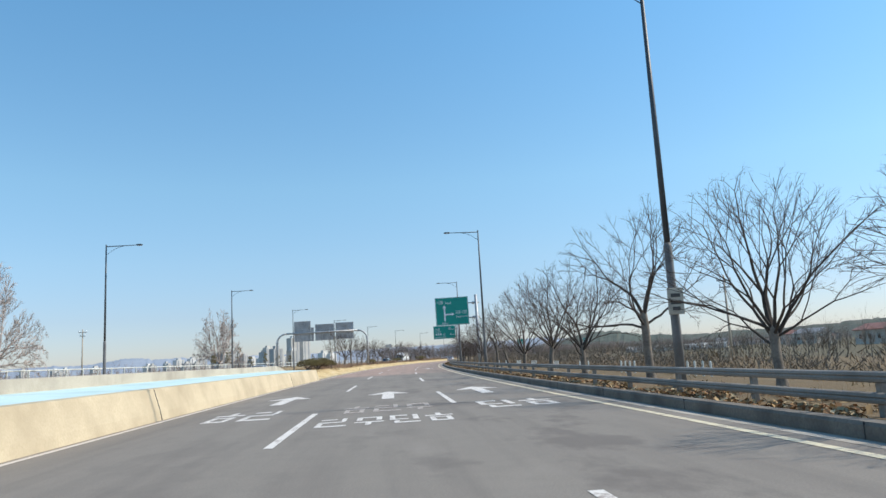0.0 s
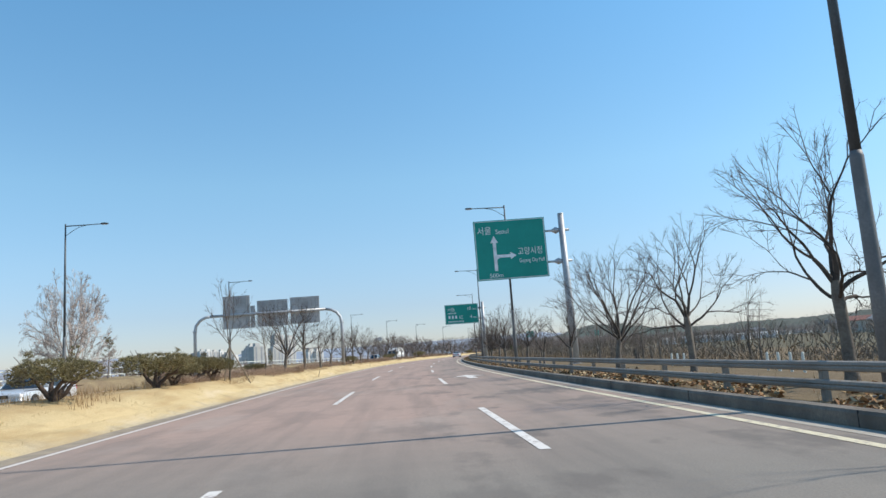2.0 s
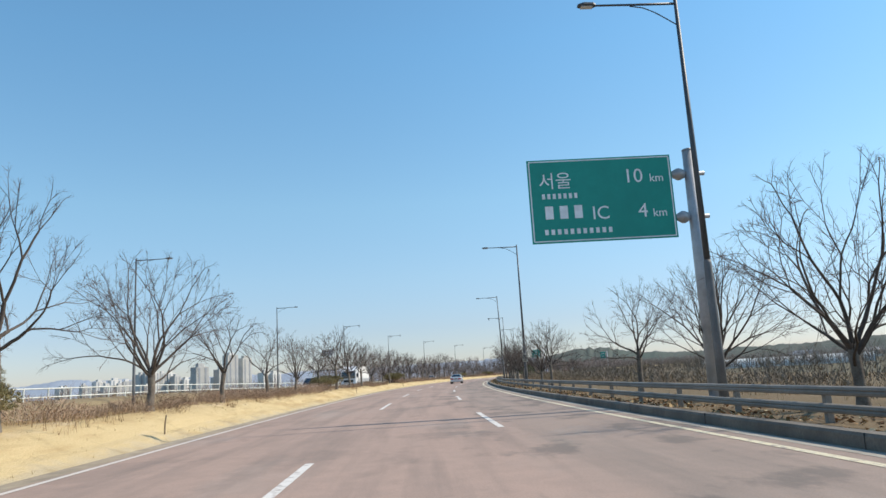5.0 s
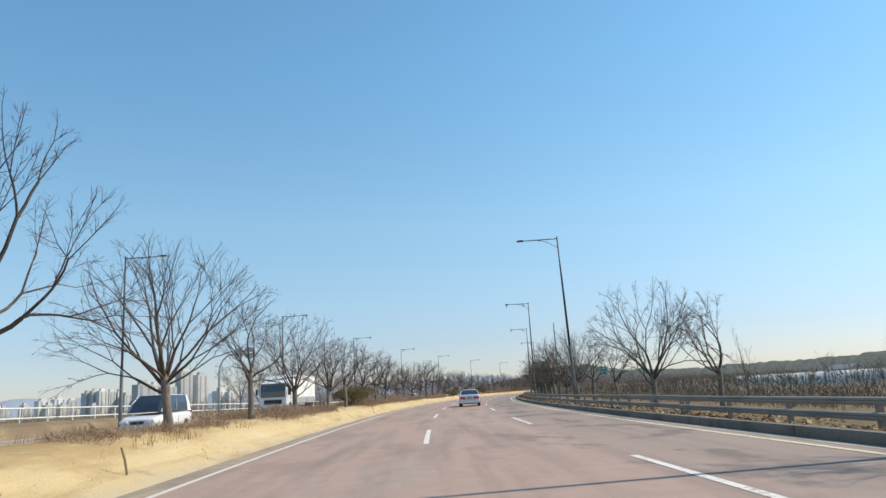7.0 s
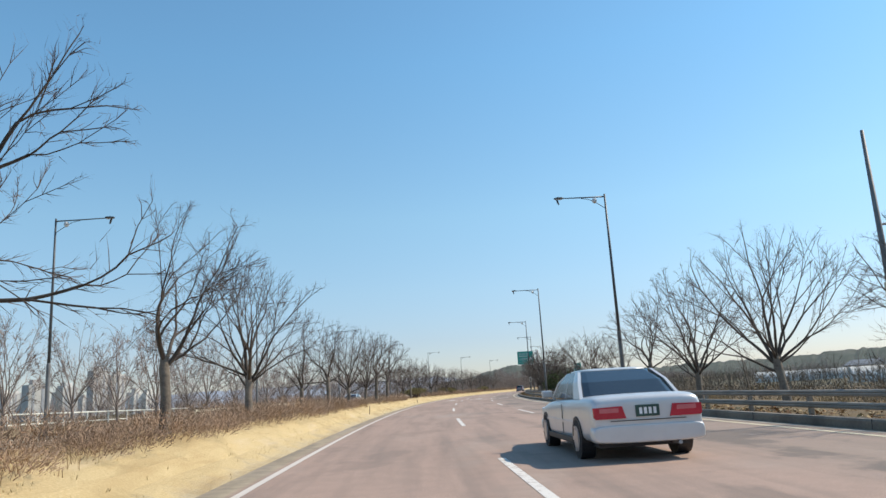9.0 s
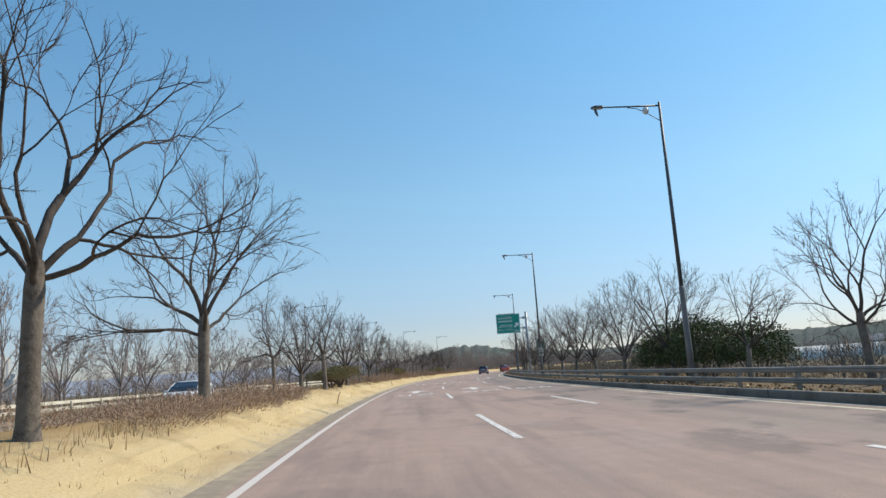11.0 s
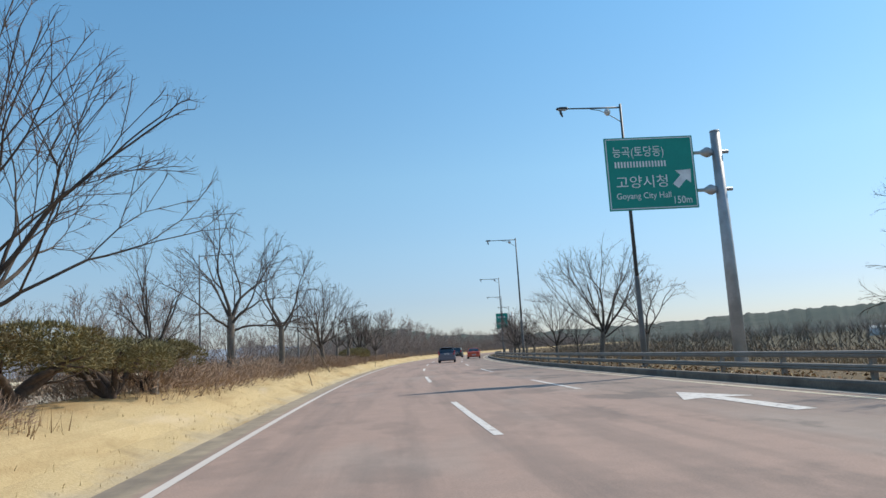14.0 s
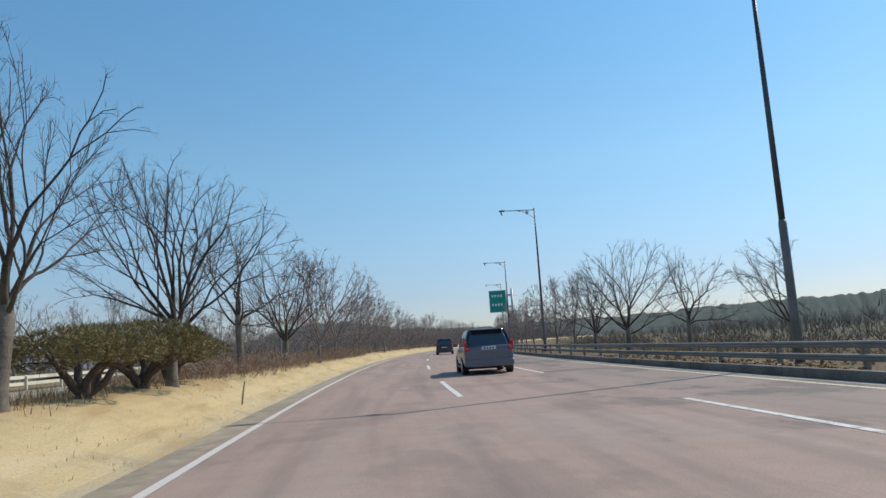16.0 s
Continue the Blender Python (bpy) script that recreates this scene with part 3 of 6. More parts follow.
# ---- guardrail ----
def guardrail(off, s0, s1, gap, zs, rail_h, material, label, group, face_depth=0.05):
    ob = thing("guardrail", Matrix.Identity(4), label, "guardrail", group)
    for z in zs:
        g = Geo()
        k = int((s1 - s0) / 4)
        rings = []
        for i in range(k + 1):
            s = s0 + (s1 - s0) * i / k
            h = rail_h / 2
            rings.append([R(s, off + o, z + q) for o, q in ((-face_depth, -h * 0.8), (-face_depth * 1.2, -h * 0.3), (-face_depth * 0.8, 0), (-face_depth * 1.2, h * 0.3), (-face_depth, h * 0.8), (-0.01, h), (0.02, h), (0.02, -h), (-0.01, -h))])
        g.loft(rings)
        part("rail", g, material, ob)
    s = s0
    post = Geo().box((0.09, 0, (zs[0] + rail_h / 2) / 2 - 0.1), (0.11, 0.11, zs[0] + rail_h / 2 + 0.12), None, 0.012).mesh("post", material)
    while s < s1:
        part("post", post, None, ob, m=at(s, off, 0))
        s += gap
    return ob


guardrail(6.62, -16, 200, 3.42, (0.60, 0.315), 0.155, M_rail, "weathered grey two-beam steel guardrail on short posts", "roadside guardrails")
guardrail(6.62, 200, 520, 3.42, (0.62, 0.335), 0.155, M_rail, "weathered grey two-beam steel guardrail on short posts", "roadside guardrails")
opp_rail = guardrail(-25.7, 292, 520, 4.0, (0.80, 0.42), 0.2, M_creamrail, "cream-painted two-beam guardrail across the opposite carriageway", "roadside guardrails")

# ---- white fence on the levee ----
def fence(s0, s1):
    ob = thing("levee_fence", Matrix.Identity(4), "white painted steel rail fence on the grassy levee", "fence", "levee fence sections")
    for z in (0.88, 0.26):
        pts = [R(s, -28, levee(s) + z) for s in np.arange(s0, s1 + 0.1, 4)]
        part("rail", Geo().tube(pts, [0.05] * len(pts), 6), M_fence, ob, smooth=True)
    post = Geo().box((0, 0, 0.45), (0.09, 0.09, 1.0)).mesh("post", M_fence)
    for s in np.arange(s0, s1, 3.0):
        part("post", post, None, ob, m=at(s, -28, levee(s)))
    return ob


for s0 in (-40, 44, 128, 212):
    fence(s0, s0 + 84)

# ---- short white posts behind the guardrail ----
peg = Geo().tube([V((0, 0, -0.2)), V((0, 0, 0.50)), V((0, 0, 0.54))], [0.04, 0.04, 0.025], 8, True).mesh("post", M_fence)
for k in range(8):
    low_fence = thing("post_row", at(25 + 7.5 * k, 10.6, 0.0), "four short white posts in a row behind the guardrail", "post", "white post rows")
    for j in range(4):
        part("post", peg, None, low_fence, m=pose(0, 0.62 * j, 0.05, 2 * (j % 2), 0, 0))

# ---- delineator stakes at the median's edge ----
stake_geo = Geo().tube([V((0, 0, -0.1)), V((0.08, 0, 0.30)), V((0.17, 0.02, 0.52))], [0.022, 0.02, 0.016], 6, True)
stake0 = None
for s in (104.5, 145.0, 188.2, 228.1, 268.0, 307.5, 344.6, 383.6, 420.8):
    if stake0 is None:
        stake0 = tagged(new("marker_stake", stake_geo.mesh("marker_stake", M_stake)), "thin leaning wooden marker stake in the grass", "stake", "marker stakes")
        stake0.matrix_world = at(s, -6.55, 0.08)
    else:
        copy_thing(stake0, at(s, -6.6, 0.1, (s * 7) % 360))


# ---- street lamps ----
def street_lamp(h, arm, hang):
    """Tapered pole with a side arm towards local -x, a curved brace and a flat luminaire."""
    ob = thing("street_lamp", Matrix.Identity(4), "dark tapered street lamp with a side arm" + (" and hanging camera" if hang else ""), "street lamp", "street lamps")
    g = Geo().tube([V((0, 0, 3.9)), V((0, 0, 7.5)), V((0, 0, h))], [0.088, 0.075, 0.052], 12, True)
    part("pole", g, M_lamp, ob, smooth=True)
    g = Geo().tube([V((0, 0, -0.1)), V((0, 0, 2.0)), V((0, 0, 3.85)), V((0, 0, 3.95))], [0.135, 0.12, 0.11, 0.09], 12, True)
    part("base_sleeve", g, M_lampbase, ob, "lighter grey lower sleeve", True)
    part("base_plate", Geo().box((0, 0, 0.02), (0.42, 0.42, 0.05), None, 0.008), M_lampbase, ob)
    g = Geo().tube([V((0, 0, h - 0.16)), V((-arm * 0.5, 0, h - 0.15)), V((-arm, 0, h - 0.13))], [0.042, 0.036, 0.03], 8, True)
    part("arm", g, M_lamp, ob, smooth=True)
    pts = [V((-0.02, 0, h - 0.85))] + [V((-0.05 - 1.35 * t, 0, h - 0.85 + 0.66 * math.sin(t * math.pi / 2))) for t in (0.2, 0.45, 0.7, 1.0)]
    part("brace", Geo().tube(pts, [0.018] * 5, 6, True), M_lamp, ob, smooth=True)
    head = Geo()
    head.loft([[V((x, y * w, h - 0.13 + z * k)) for y, z in ((-1, 0), (-0.8, 0.9), (0.8, 0.9), (1, 0), (0.7, -0.6), (-0.7, -0.6))]
               for x, w, k in ((-arm + 0.08, 0.05, 0.04), (-arm, 0.12, 0.07), (-arm - 0.28, 0.14, 0.075), (-arm - 0.46, 0.09, 0.04))])
    head = part("luminaire", head, M_lamp, ob)
    part("lens", Geo().box((-arm - 0.2, 0, h - 0.182), (0.36, 0.18, 0.02), None, 0.006), M_lens, head)
    if hang:
        part("hanging_camera", Geo().tube([V((-arm - 0.3, 0, h - 0.15)), V((-arm - 0.26, 0, h - 0.34)), V((-arm - 0.2, 0, h - 0.5))], [0.05, 0.06, 0.035], 8, True), M_lamp, ob)
        g = Geo()
        g.loft([[V((-0.62 + r * math.cos(a), r * math.sin(a), h - 0.36 + z)) for a in [math.tau * j / 10 for j in range(10)]] for r, z in ((0.05, -0.16), (0.13, -0.09), (0.15, 0.02), (0.09, 0.13))])
        part("dome", g, M_lens, ob, "pale round camera dome", True)
    return ob


LAMPS_R = [(21.0, 7.93), (62.5, 7.69), (104.2, 7.96), (145.5, 8.19), (186.2, 7.81), (226.6, 7.70), (266.3, 7.75), (305.8, 7.81), (345.3, 7.59), (384.2, 7.69), (423.1, 7.69), (462.5, 7.85), (501.9, 8.1)]
LEAN = {226.6: -1.5}
lamp_a, lamp_b = street_lamp(11.9, 2.5, False), street_lamp(11.9, 2.5, True)
used = set()
for s, o in LAMPS_R + [(541.0, 8.0), (580.0, 8.0)]:
    src = lamp_b if s > 255 else lamp_a
    m = at(s, o, 0.03) @ Matrix.Rotation(radians(LEAN.get(s, 0.0)), 4, 'Y')
    if src in used:
        copy_thing(src, m)
    else:
        used.add(src)
        src.matrix_world = m
lamp_c = street_lamp(12.2, 2.9, True)
lamp_c.matrix_world = at(266, -24, 0.05, 180)
for s in (23, 63, 103, 143, 184, 225.9):
    copy_thing(lamp_a, at(s, -24, 0.05, 180, 1.025))
for s in (305, 344.1, 383.7, 423.8, 464, 504):
    copy_thing(lamp_c, at(s, -24, 0.05, 180))


def pole_plate(s, off, w, h, z):
    ob = thing("pole_plate", at(s, off, 0), "weathered beige number plate strapped to a pole", "plate", "pole plates")
    part("panel", Geo().box((0, -0.16, z), (w, 0.03, h), None, 0.01), M_plate, ob)
    for k, f in ((0.22, 0.6), (-0.05, 0.7), (-0.28, 0.5)):
        part("bar", Geo().box((0, -0.178, z + k * h), (w * f, 0.005, h * 0.14)), M_bar, ob)
    for k in (-0.35, 0.35):
        part("strap", Geo().box((0, -0.07, z + k * h), (0.30, 0.17, 0.03)), M_steel, ob)
    return ob


for k in (0, 4, 8):
    pole_plate(LAMPS_R[k][0], LAMPS_R[k][1], 0.44, 0.72, 2.35)

mast = thing("camera_mast", at(243.4, 8.6, 0.05), "slim grey tapered steel mast behind the guardrail", "mast")
part("pole", Geo().tube([V((0, 0, -0.1)), V((0, 0, 3)), V((0, 0, 7.1))], [0.11, 0.085, 0.045], 10, True), M_lampbase, mast, smooth=True)
part("bracket", Geo().tube([V((0, 0, 4.6)), V((0.28, 0, 4.62))], [0.03, 0.03], 6, True), M_steel, mast)
pole_plate(243.4, 8.6, 0.5, 0.85, 2.75)


# ---- overhead direction signs ----
def direction_sign(s, left, right, z0, z1, post, label, lean=0.0):
    """Green panel on two arms of a single post; local origin at the post's foot, the panel faces -y."""
    ob = thing("direction_sign", at(s, post, 0.0) @ Matrix.Rotation(radians(lean), 4, 'Y'), label, "road sign", "overhead direction signs")
    part("post", Geo().tube([V((0, 0, -0.1)), V((0, 0, 4)), V((0, 0, z1 + 0.12))], [0.24, 0.21, 0.175], 14, True), M_steel, ob, smooth=True)
    part("post_cap", Geo().tube([V((0, 0, z1 + 0.12)), V((0, 0, z1 + 0.16))], [0.19, 0.17], 14, True), M_steel, ob)
    part("base_plate", Geo().box((0, 0, 0.06), (0.7, 0.7, 0.08), None, 0.01), M_steel, ob)
    a, b = left - post, right - post
    w, h = b - a, z1 - z0
    for f in (0.24, 0.76):
        z = z0 + f * h
        arm = part("arm", Geo().tube([V((0.42, 0.0, z)), V((0, 0, z)), V((b - 0.1, 0.02, z))], [0.07, 0.07, 0.06], 10, True), M_steel, ob, smooth=True)
        part("collar", Geo().tube([V((-0.2, 0, z)), V((-0.34, 0, z)), V((-0.42, 0, z)), V((-0.62, 0, z))], [0.12, 0.19, 0.19, 0.08], 10, True), M_steel, arm, smooth=True)
        part("beam", Geo().box(((a + b) / 2, 0.02, z), (w - 0.1, 0.07, 0.09), None, 0.01), M_signback, arm)
    panel = part("panel", Geo().box(((a + b) / 2, -0.06, (z0 + z1) / 2), (w, 0.05, h), None, 0.012), M_green, ob)
    t, y = 0.035, -0.088
    for c, d in ((((a + b) / 2, y, z1 - 0.06), (w - 0.1, 0.004, t)), (((a + b) / 2, y, z0 + 0.06), (w - 0.1, 0.004, t)), ((a + 0.06, y, (z0 + z1) / 2), (t, 0.004, h - 0.155)), ((b - 0.06, y, (z0 + z1) / 2), (t, 0.004, h - 0.155))):
        part("border", Geo().box(c, d), M_signwhite, panel)

    def put(text, x, z, size, squash=1.0):
        return lettering(text, size, pose(a + x * w, y - 0.003, z0 + z * h, 90, 0, 0), panel, "lettering", M_signwhite, 0.002, squash)

    def bars(x0, x1, z, hh, n):
        for k in range(n):
            x = x0 + (x1 - x0) * (k + 0.5) / n
            part("bar", Geo().box((a + x * w, y - 0.002, z0 + z * h), ((x1 - x0) / n * 0.55 * w, 0.004, hh)), M_signwhite, panel)

    def figure(outline):
        g = Geo()
        g.prism([(a + x * w, z0 + z * h) for x, z in outline], y - 0.005, y)
        return part("arrow", g, M_signwhite, panel)

    return put, bars, figure


put, bars, figure = direction_sign(92.95, 4.63, 8.86, 5.25, 8.79, 9.88, "green overhead direction sign with white lettering on a grey post", -0.7)
put("서울", 0.045, 0.775, 0.52, 0.9)
put("Seoul", 0.30, 0.765, 0.40, 0.92)
put("고양시청", 0.585, 0.40, 0.50, 0.82)
put("Goyang City Hall", 0.60, 0.265, 0.33, 0.66)
put("500m", 0.17, 0.04, 0.36, 1.0)
figure(((0.25, 0.15), (0.295, 0.15), (0.295, 0.33), (0.33, 0.365), (0.485, 0.365), (0.485, 0.33), (0.57, 0.39), (0.485, 0.45), (0.485, 0.415), (0.295, 0.415), (0.295, 0.62), (0.325, 0.62), (0.272, 0.74), (0.22, 0.62), (0.25, 0.62)))

put, bars, figure = direction_sign(147.0, 3.56, 8.0, 4.92, 7.52, 8.62, "green distance sign with white lettering on a grey post")
put("서울", 0.07, 0.66, 0.56, 1.0)
put("10", 0.66, 0.68, 0.62, 1.0)
put("km", 0.84, 0.68, 0.36, 1.0)
put("IC", 0.42, 0.26, 0.58, 1.0)
put("4", 0.74, 0.26, 0.62, 1.0)
put("km", 0.84, 0.26, 0.36, 1.0)
bars(0.08, 0.38, 0.36, 0.40, 3)
bars(0.08, 0.34, 0.555, 0.16, 7)
bars(0.08, 0.56, 0.13, 0.16, 11)

put, bars, figure = direction_sign(378.1, 4.86, 8.16, 5.80, 8.50, 9.08, "green exit sign with white lettering and a slanting arrow")
put("능곡(토당동)", 0.08, 0.74, 0.44, 0.84)
bars(0.09, 0.68, 0.625, 0.22, 17)
put("고양시청", 0.09, 0.315, 0.50, 1.08)
put("Goyang City Hall", 0.085, 0.155, 0.32, 0.92)
put("150m", 0.71, 0.07, 0.38, 0.85)
figure(((0.73, 0.34), (0.79, 0.275), (0.885, 0.395), (0.935, 0.345), (0.945, 0.53), (0.77, 0.52), (0.825, 0.455)))

put, bars, figure = direction_sign(521.5, 5.86, 8.66, 5.7, 9.3, 9.6, "green overhead sign far along the road")
bars(0.12, 0.8, 0.75, 0.4, 4)
bars(0.12, 0.8, 0.35, 0.4, 4)

# ---- sign gantry over the opposite carriageway ----
gantry = thing("sign_gantry", at(131.0, 0, 0), "grey steel sign gantry with rounded corners, seen from behind", "gantry")
for x, zb in ((-24.2, 0.0), (-7.95, 0.55)):
    d = 1 if x < -20 else -1
    pts = [V((x, 0, zb)), V((x, 0, 5.4))] + [V((x + d * 1.7 * (1 - math.cos(a)), 0, 5.4 + 1.55 * math.sin(a))) for a in (0.4, 0.8, 1.2, math.pi / 2)]
    part("post", Geo().tube(pts, [0.19, 0.17, 0.165, 0.16, 0.155, 0.15], 12, True), M_steel, gantry, smooth=True)
    part("flange", Geo().tube([V((x, 0, 5.32)), V((x, 0, 5.44))], [0.25, 0.25], 12, True), M_steel, gantry)
part("beam", Geo().tube([V((-22.5, 0, 6.95)), V((-9.65, 0, 6.95))], [0.15, 0.15], 12, True), M_steel, gantry, smooth=True)
for x0, x1, z0, z1 in ((-21.15, -18.15, 5.45, 9.1), (-17.35, -13.95, 5.48, 8.4), (-13.65, -10.4, 5.55, 8.52), (-18.1, -17.6, 5.45, 7.9)):
    pn = part("sign_panel", Geo().box(((x0 + x1) / 2, 0.32, (z0 + z1) / 2), (x1 - x0, 0.06, z1 - z0), None, 0.012), M_signback, gantry, "grey back of a sign panel")
    if x1 - x0 > 1:
        for k in range(4):
            x = x0 + (x1 - x0) * (k + 0.5) / 4
            part("stiffener", Geo().box((x, 0.25, (z0 + z1) / 2), (0.07, 0.08, z1 - z0 - 0.1)), M_steel, pn)
        for k in range(5):
            part("rib", Geo().box(((x0 + x1) / 2, 0.272, z0 + (z1 - z0) * (0.55 + 0.09 * k)), (x1 - x0 - 0.1, 0.03, 0.05)), M_steel, pn)

# ---- round signs on a bent post, seen from behind ----
rs = thing("round_signs", at(246.0, -24.4, 0.05), "two round traffic signs on a bent grey post, seen from behind", "road sign")
pts = [V((0, 0, -0.05)), V((0, 0, 4.4))] + [V((1.3 * (1 - math.cos(a)), 0, 4.4 + 1.75 * math.sin(a))) for a in (0.4, 0.8, 1.2, math.pi / 2)] + [V((3.3, 0, 6.2))]
part("post", Geo().tube(pts, [0.11, 0.10, 0.09, 0.085, 0.08, 0.075, 0.07], 10, True), M_steel, rs, smooth=True)
for x, r in ((2.0, 0.46), (3.0, 0.60)):
    d = part("disc", Geo().tube([V((x, 0.10, 6.2)), V((x, 0.13, 6.2))], [r, r], 24, True), M_signback, rs)
    part("bracket", Geo().box((x, 0.08, 6.2), (r * 1.3, 0.04, 0.06)), M_steel, d)

# ---- utility poles ----
for s, o, z, k, label in ((100.0, -43.3, levee(100), 1.0, "distant utility pole with two crossarms"), (56.0, 26.0, -0.6, 1.05, "grey utility pole with two crossarms below the road")):
    up = thing("utility_pole", at(s, o, z, 0, k), label, "pole", "utility poles")
    part("pole", Geo().tube([V((0, 0, -0.2)), V((0, 0, 6.6))], [0.10, 0.065], 8, True), M_wallback, up, smooth=True)
    for z, w in ((6.2, 1.1), (5.7, 0.8)):
        arm = part("crossarm", Geo().box((0, 0, z), (w, 0.07, 0.08), None, 0.01), M_lampbase, up)
        for x in (-0.45, 0.0, 0.45):
            part("insulator", Geo().tube([V((x * w, 0, z + 0.06)), V((x * w, 0, z + 0.2)), V((x * w, 0, z + 0.24))], [0.05, 0.06, 0.02], 8, True), M_signwhite, arm)


# ---- leafless trees ----
def branch(rng, p, d, length, r0, r1, steps, lift, wiggle):
    """A bent line of points that starts at p towards d and is drawn upwards by lift."""
    pts, rads = [p], [r0]
    d = d.normalized()
    for i in range(steps):
        d = (d + V((rng.gauss(0, wiggle), rng.gauss(0, wiggle), rng.gauss(0, wiggle) + lift))).normalized()
        p = p + d * (length / steps)
        pts.append(p)
        rads.append(r0 + (r1 - r0) * (i + 1) / steps)
    return pts, rads


def side_dir(rng, d, spread):
    u = d.cross(V((rng.uniform(-1, 1), rng.uniform(-1, 1), rng.uniform(-0.6, 1)))).normalized()
    return (d + u * spread).normalized()


def bare_tree(seed, limbs, fork, height, reach, levels=4, lean=0.0, weep=0.0, dense=1.0, single=False, tw=0.0055, girth=1.0):
    """Trunk that forks into ascending limbs with side branches and fine twigs. Returns trunk and crown geometry."""
    rng = random.Random(seed)
    wood, fine = Geo(), Geo()
    top = V((rng.uniform(-0.12, 0.12) + lean, rng.uniform(-0.12, 0.12), fork))
    mid = top * 0.5 + V((rng.uniform(-0.06, 0.06), rng.uniform(-0.06, 0.06), 0))
    tr = 0.032 * height * girth
    wood.tube([V((0, 0, -0.25)), V((0, 0, 0.12)), mid, top], [tr * 0.95, tr * 0.72, tr * 0.6, tr * 0.56], 9)
    a0 = rng.uniform(0, math.tau)
    starts = []
    for k in range(limbs):
        az = a0 + math.tau * k / limbs + rng.uniform(-0.35, 0.35)
        up = rng.uniform(0.6, 1.5) if k % 3 else rng.uniform(1.6, 3.6)
        d = V((math.cos(az), math.sin(az), up)).normalized()
        rise = height - fork
        length = min(rise / max(d.z, 0.35), reach / max(math.hypot(d.x, d.y), 0.12)) * rng.uniform(0.85, 1.08)
        p = top + V((0, 0, rng.uniform(-0.3, 0.02)))
        starts.append((p, d, length, tr * rng.uniform(0.25, 0.38)))
    if single:
        starts.append((top, V((0, 0, 1)), height - fork, tr * 0.55))
    for p, d, length, r in starts:
        pts, rads = branch(rng, p, d, length, r, 0.010, 8, 0.05 - 0.02 * weep, 0.10)
        wood.tube(pts, rads, 5)
        n1 = int(rng.randint(9, 11) * dense)
        for i in range(n1):
            t = 0.18 + 0.80 * (i + rng.random()) / n1
            j = min(int(t * 8), 7)
            q = pts[j].lerp(pts[j + 1], t * 8 - j)
            dd = side_dir(rng, (pts[j + 1] - pts[j]).normalized(), rng.uniform(0.4, 0.8))
            l1 = length * (0.62 - 0.40 * t) * rng.uniform(0.75, 1.2)
            p1, r1 = branch(rng, q, dd, l1, max(0.009, rads[j] * 0.55), 0.005, 4, 0.07 - 0.25 * weep, 0.13)
            wood.tube(p1, r1, 3)
            n2 = int(rng.randint(7, 9) * dense)
            for m in range(n2):
                t2 = 0.15 + 0.85 * (m + rng.random()) / n2
                j2 = min(int(t2 * 4), 3)
                q2 = p1[j2].lerp(p1[j2 + 1], t2 * 4 - j2)
                d2 = side_dir(rng, (p1[j2 + 1] - p1[j2]).normalized(), rng.uniform(0.35, 0.75))
                l2 = max(0.32, l1 * rng.uniform(0.35, 0.58))
                p2, r2 = branch(rng, q2, d2, l2, 0.0075, 0.0035, 2, 0.06 - 0.5 * weep, 0.16)
                if levels > 3:
                    u2 = d2.cross(V((rng.gauss(0, 1), rng.gauss(0, 1), rng.gauss(0, 1)))).normalized() * 0.0105
                    fine.add([p2[0] - u2, p2[0] + u2, p2[1] + u2 * 0.75, p2[1] - u2 * 0.75, p2[2]], [(0, 1, 2, 3), (3, 2, 4)])
                else:
                    u2 = d2.cross(V((rng.gauss(0, 1), rng.gauss(0, 1), rng.gauss(0, 1)))).normalized() * 0.012
                    fine.add([p2[0] - u2, p2[0] + u2, p2[2]], [(0, 1, 2)])
                for w in range(rng.randint(4, 7)):
                    t3 = rng.uniform(0.15, 1.0) * 1.99
                    j3 = int(t3)
                    q3 = p2[j3].lerp(p2[j3 + 1], t3 - j3)
                    d3 = side_dir(rng, (p2[j3 + 1] - p2[j3]).normalized(), rng.uniform(0.35, 0.8))
                    e3 = q3 + (d3 + V((0, 0, 0.1 - weep))) * rng.uniform(0.18, 0.48)
                    u3 = d3.cross(V((rng.gauss(0, 1), rng.gauss(0, 1), rng.gauss(0, 1)))).normalized() * tw
                    fine.add([q3 - u3, q3 + u3, e3], [(0, 1, 2)])
    # fit the crown to its height and reach
    hi = sorted(q[2] for q in fine.v)[int(0.984 * len(fine.v))]
    rad = sorted(math.hypot(q[0], q[1]) for q in fine.v)[int(0.97 * len(fine.v))]
    kz, kr = (height - fork) / (hi - fork), reach / rad
    for geo in (wood, fine):
        geo.v = [(x * (1 + (kr - 1) * min(1, max(0, (z - fork * 0.85) / 0.6))), y * (1 + (kr - 1) * min(1, max(0, (z - fork * 0.85) / 0.6))), z if z < fork else fork + (z - fork) * kz) for x, y, z in geo.v]
    return wood, fine


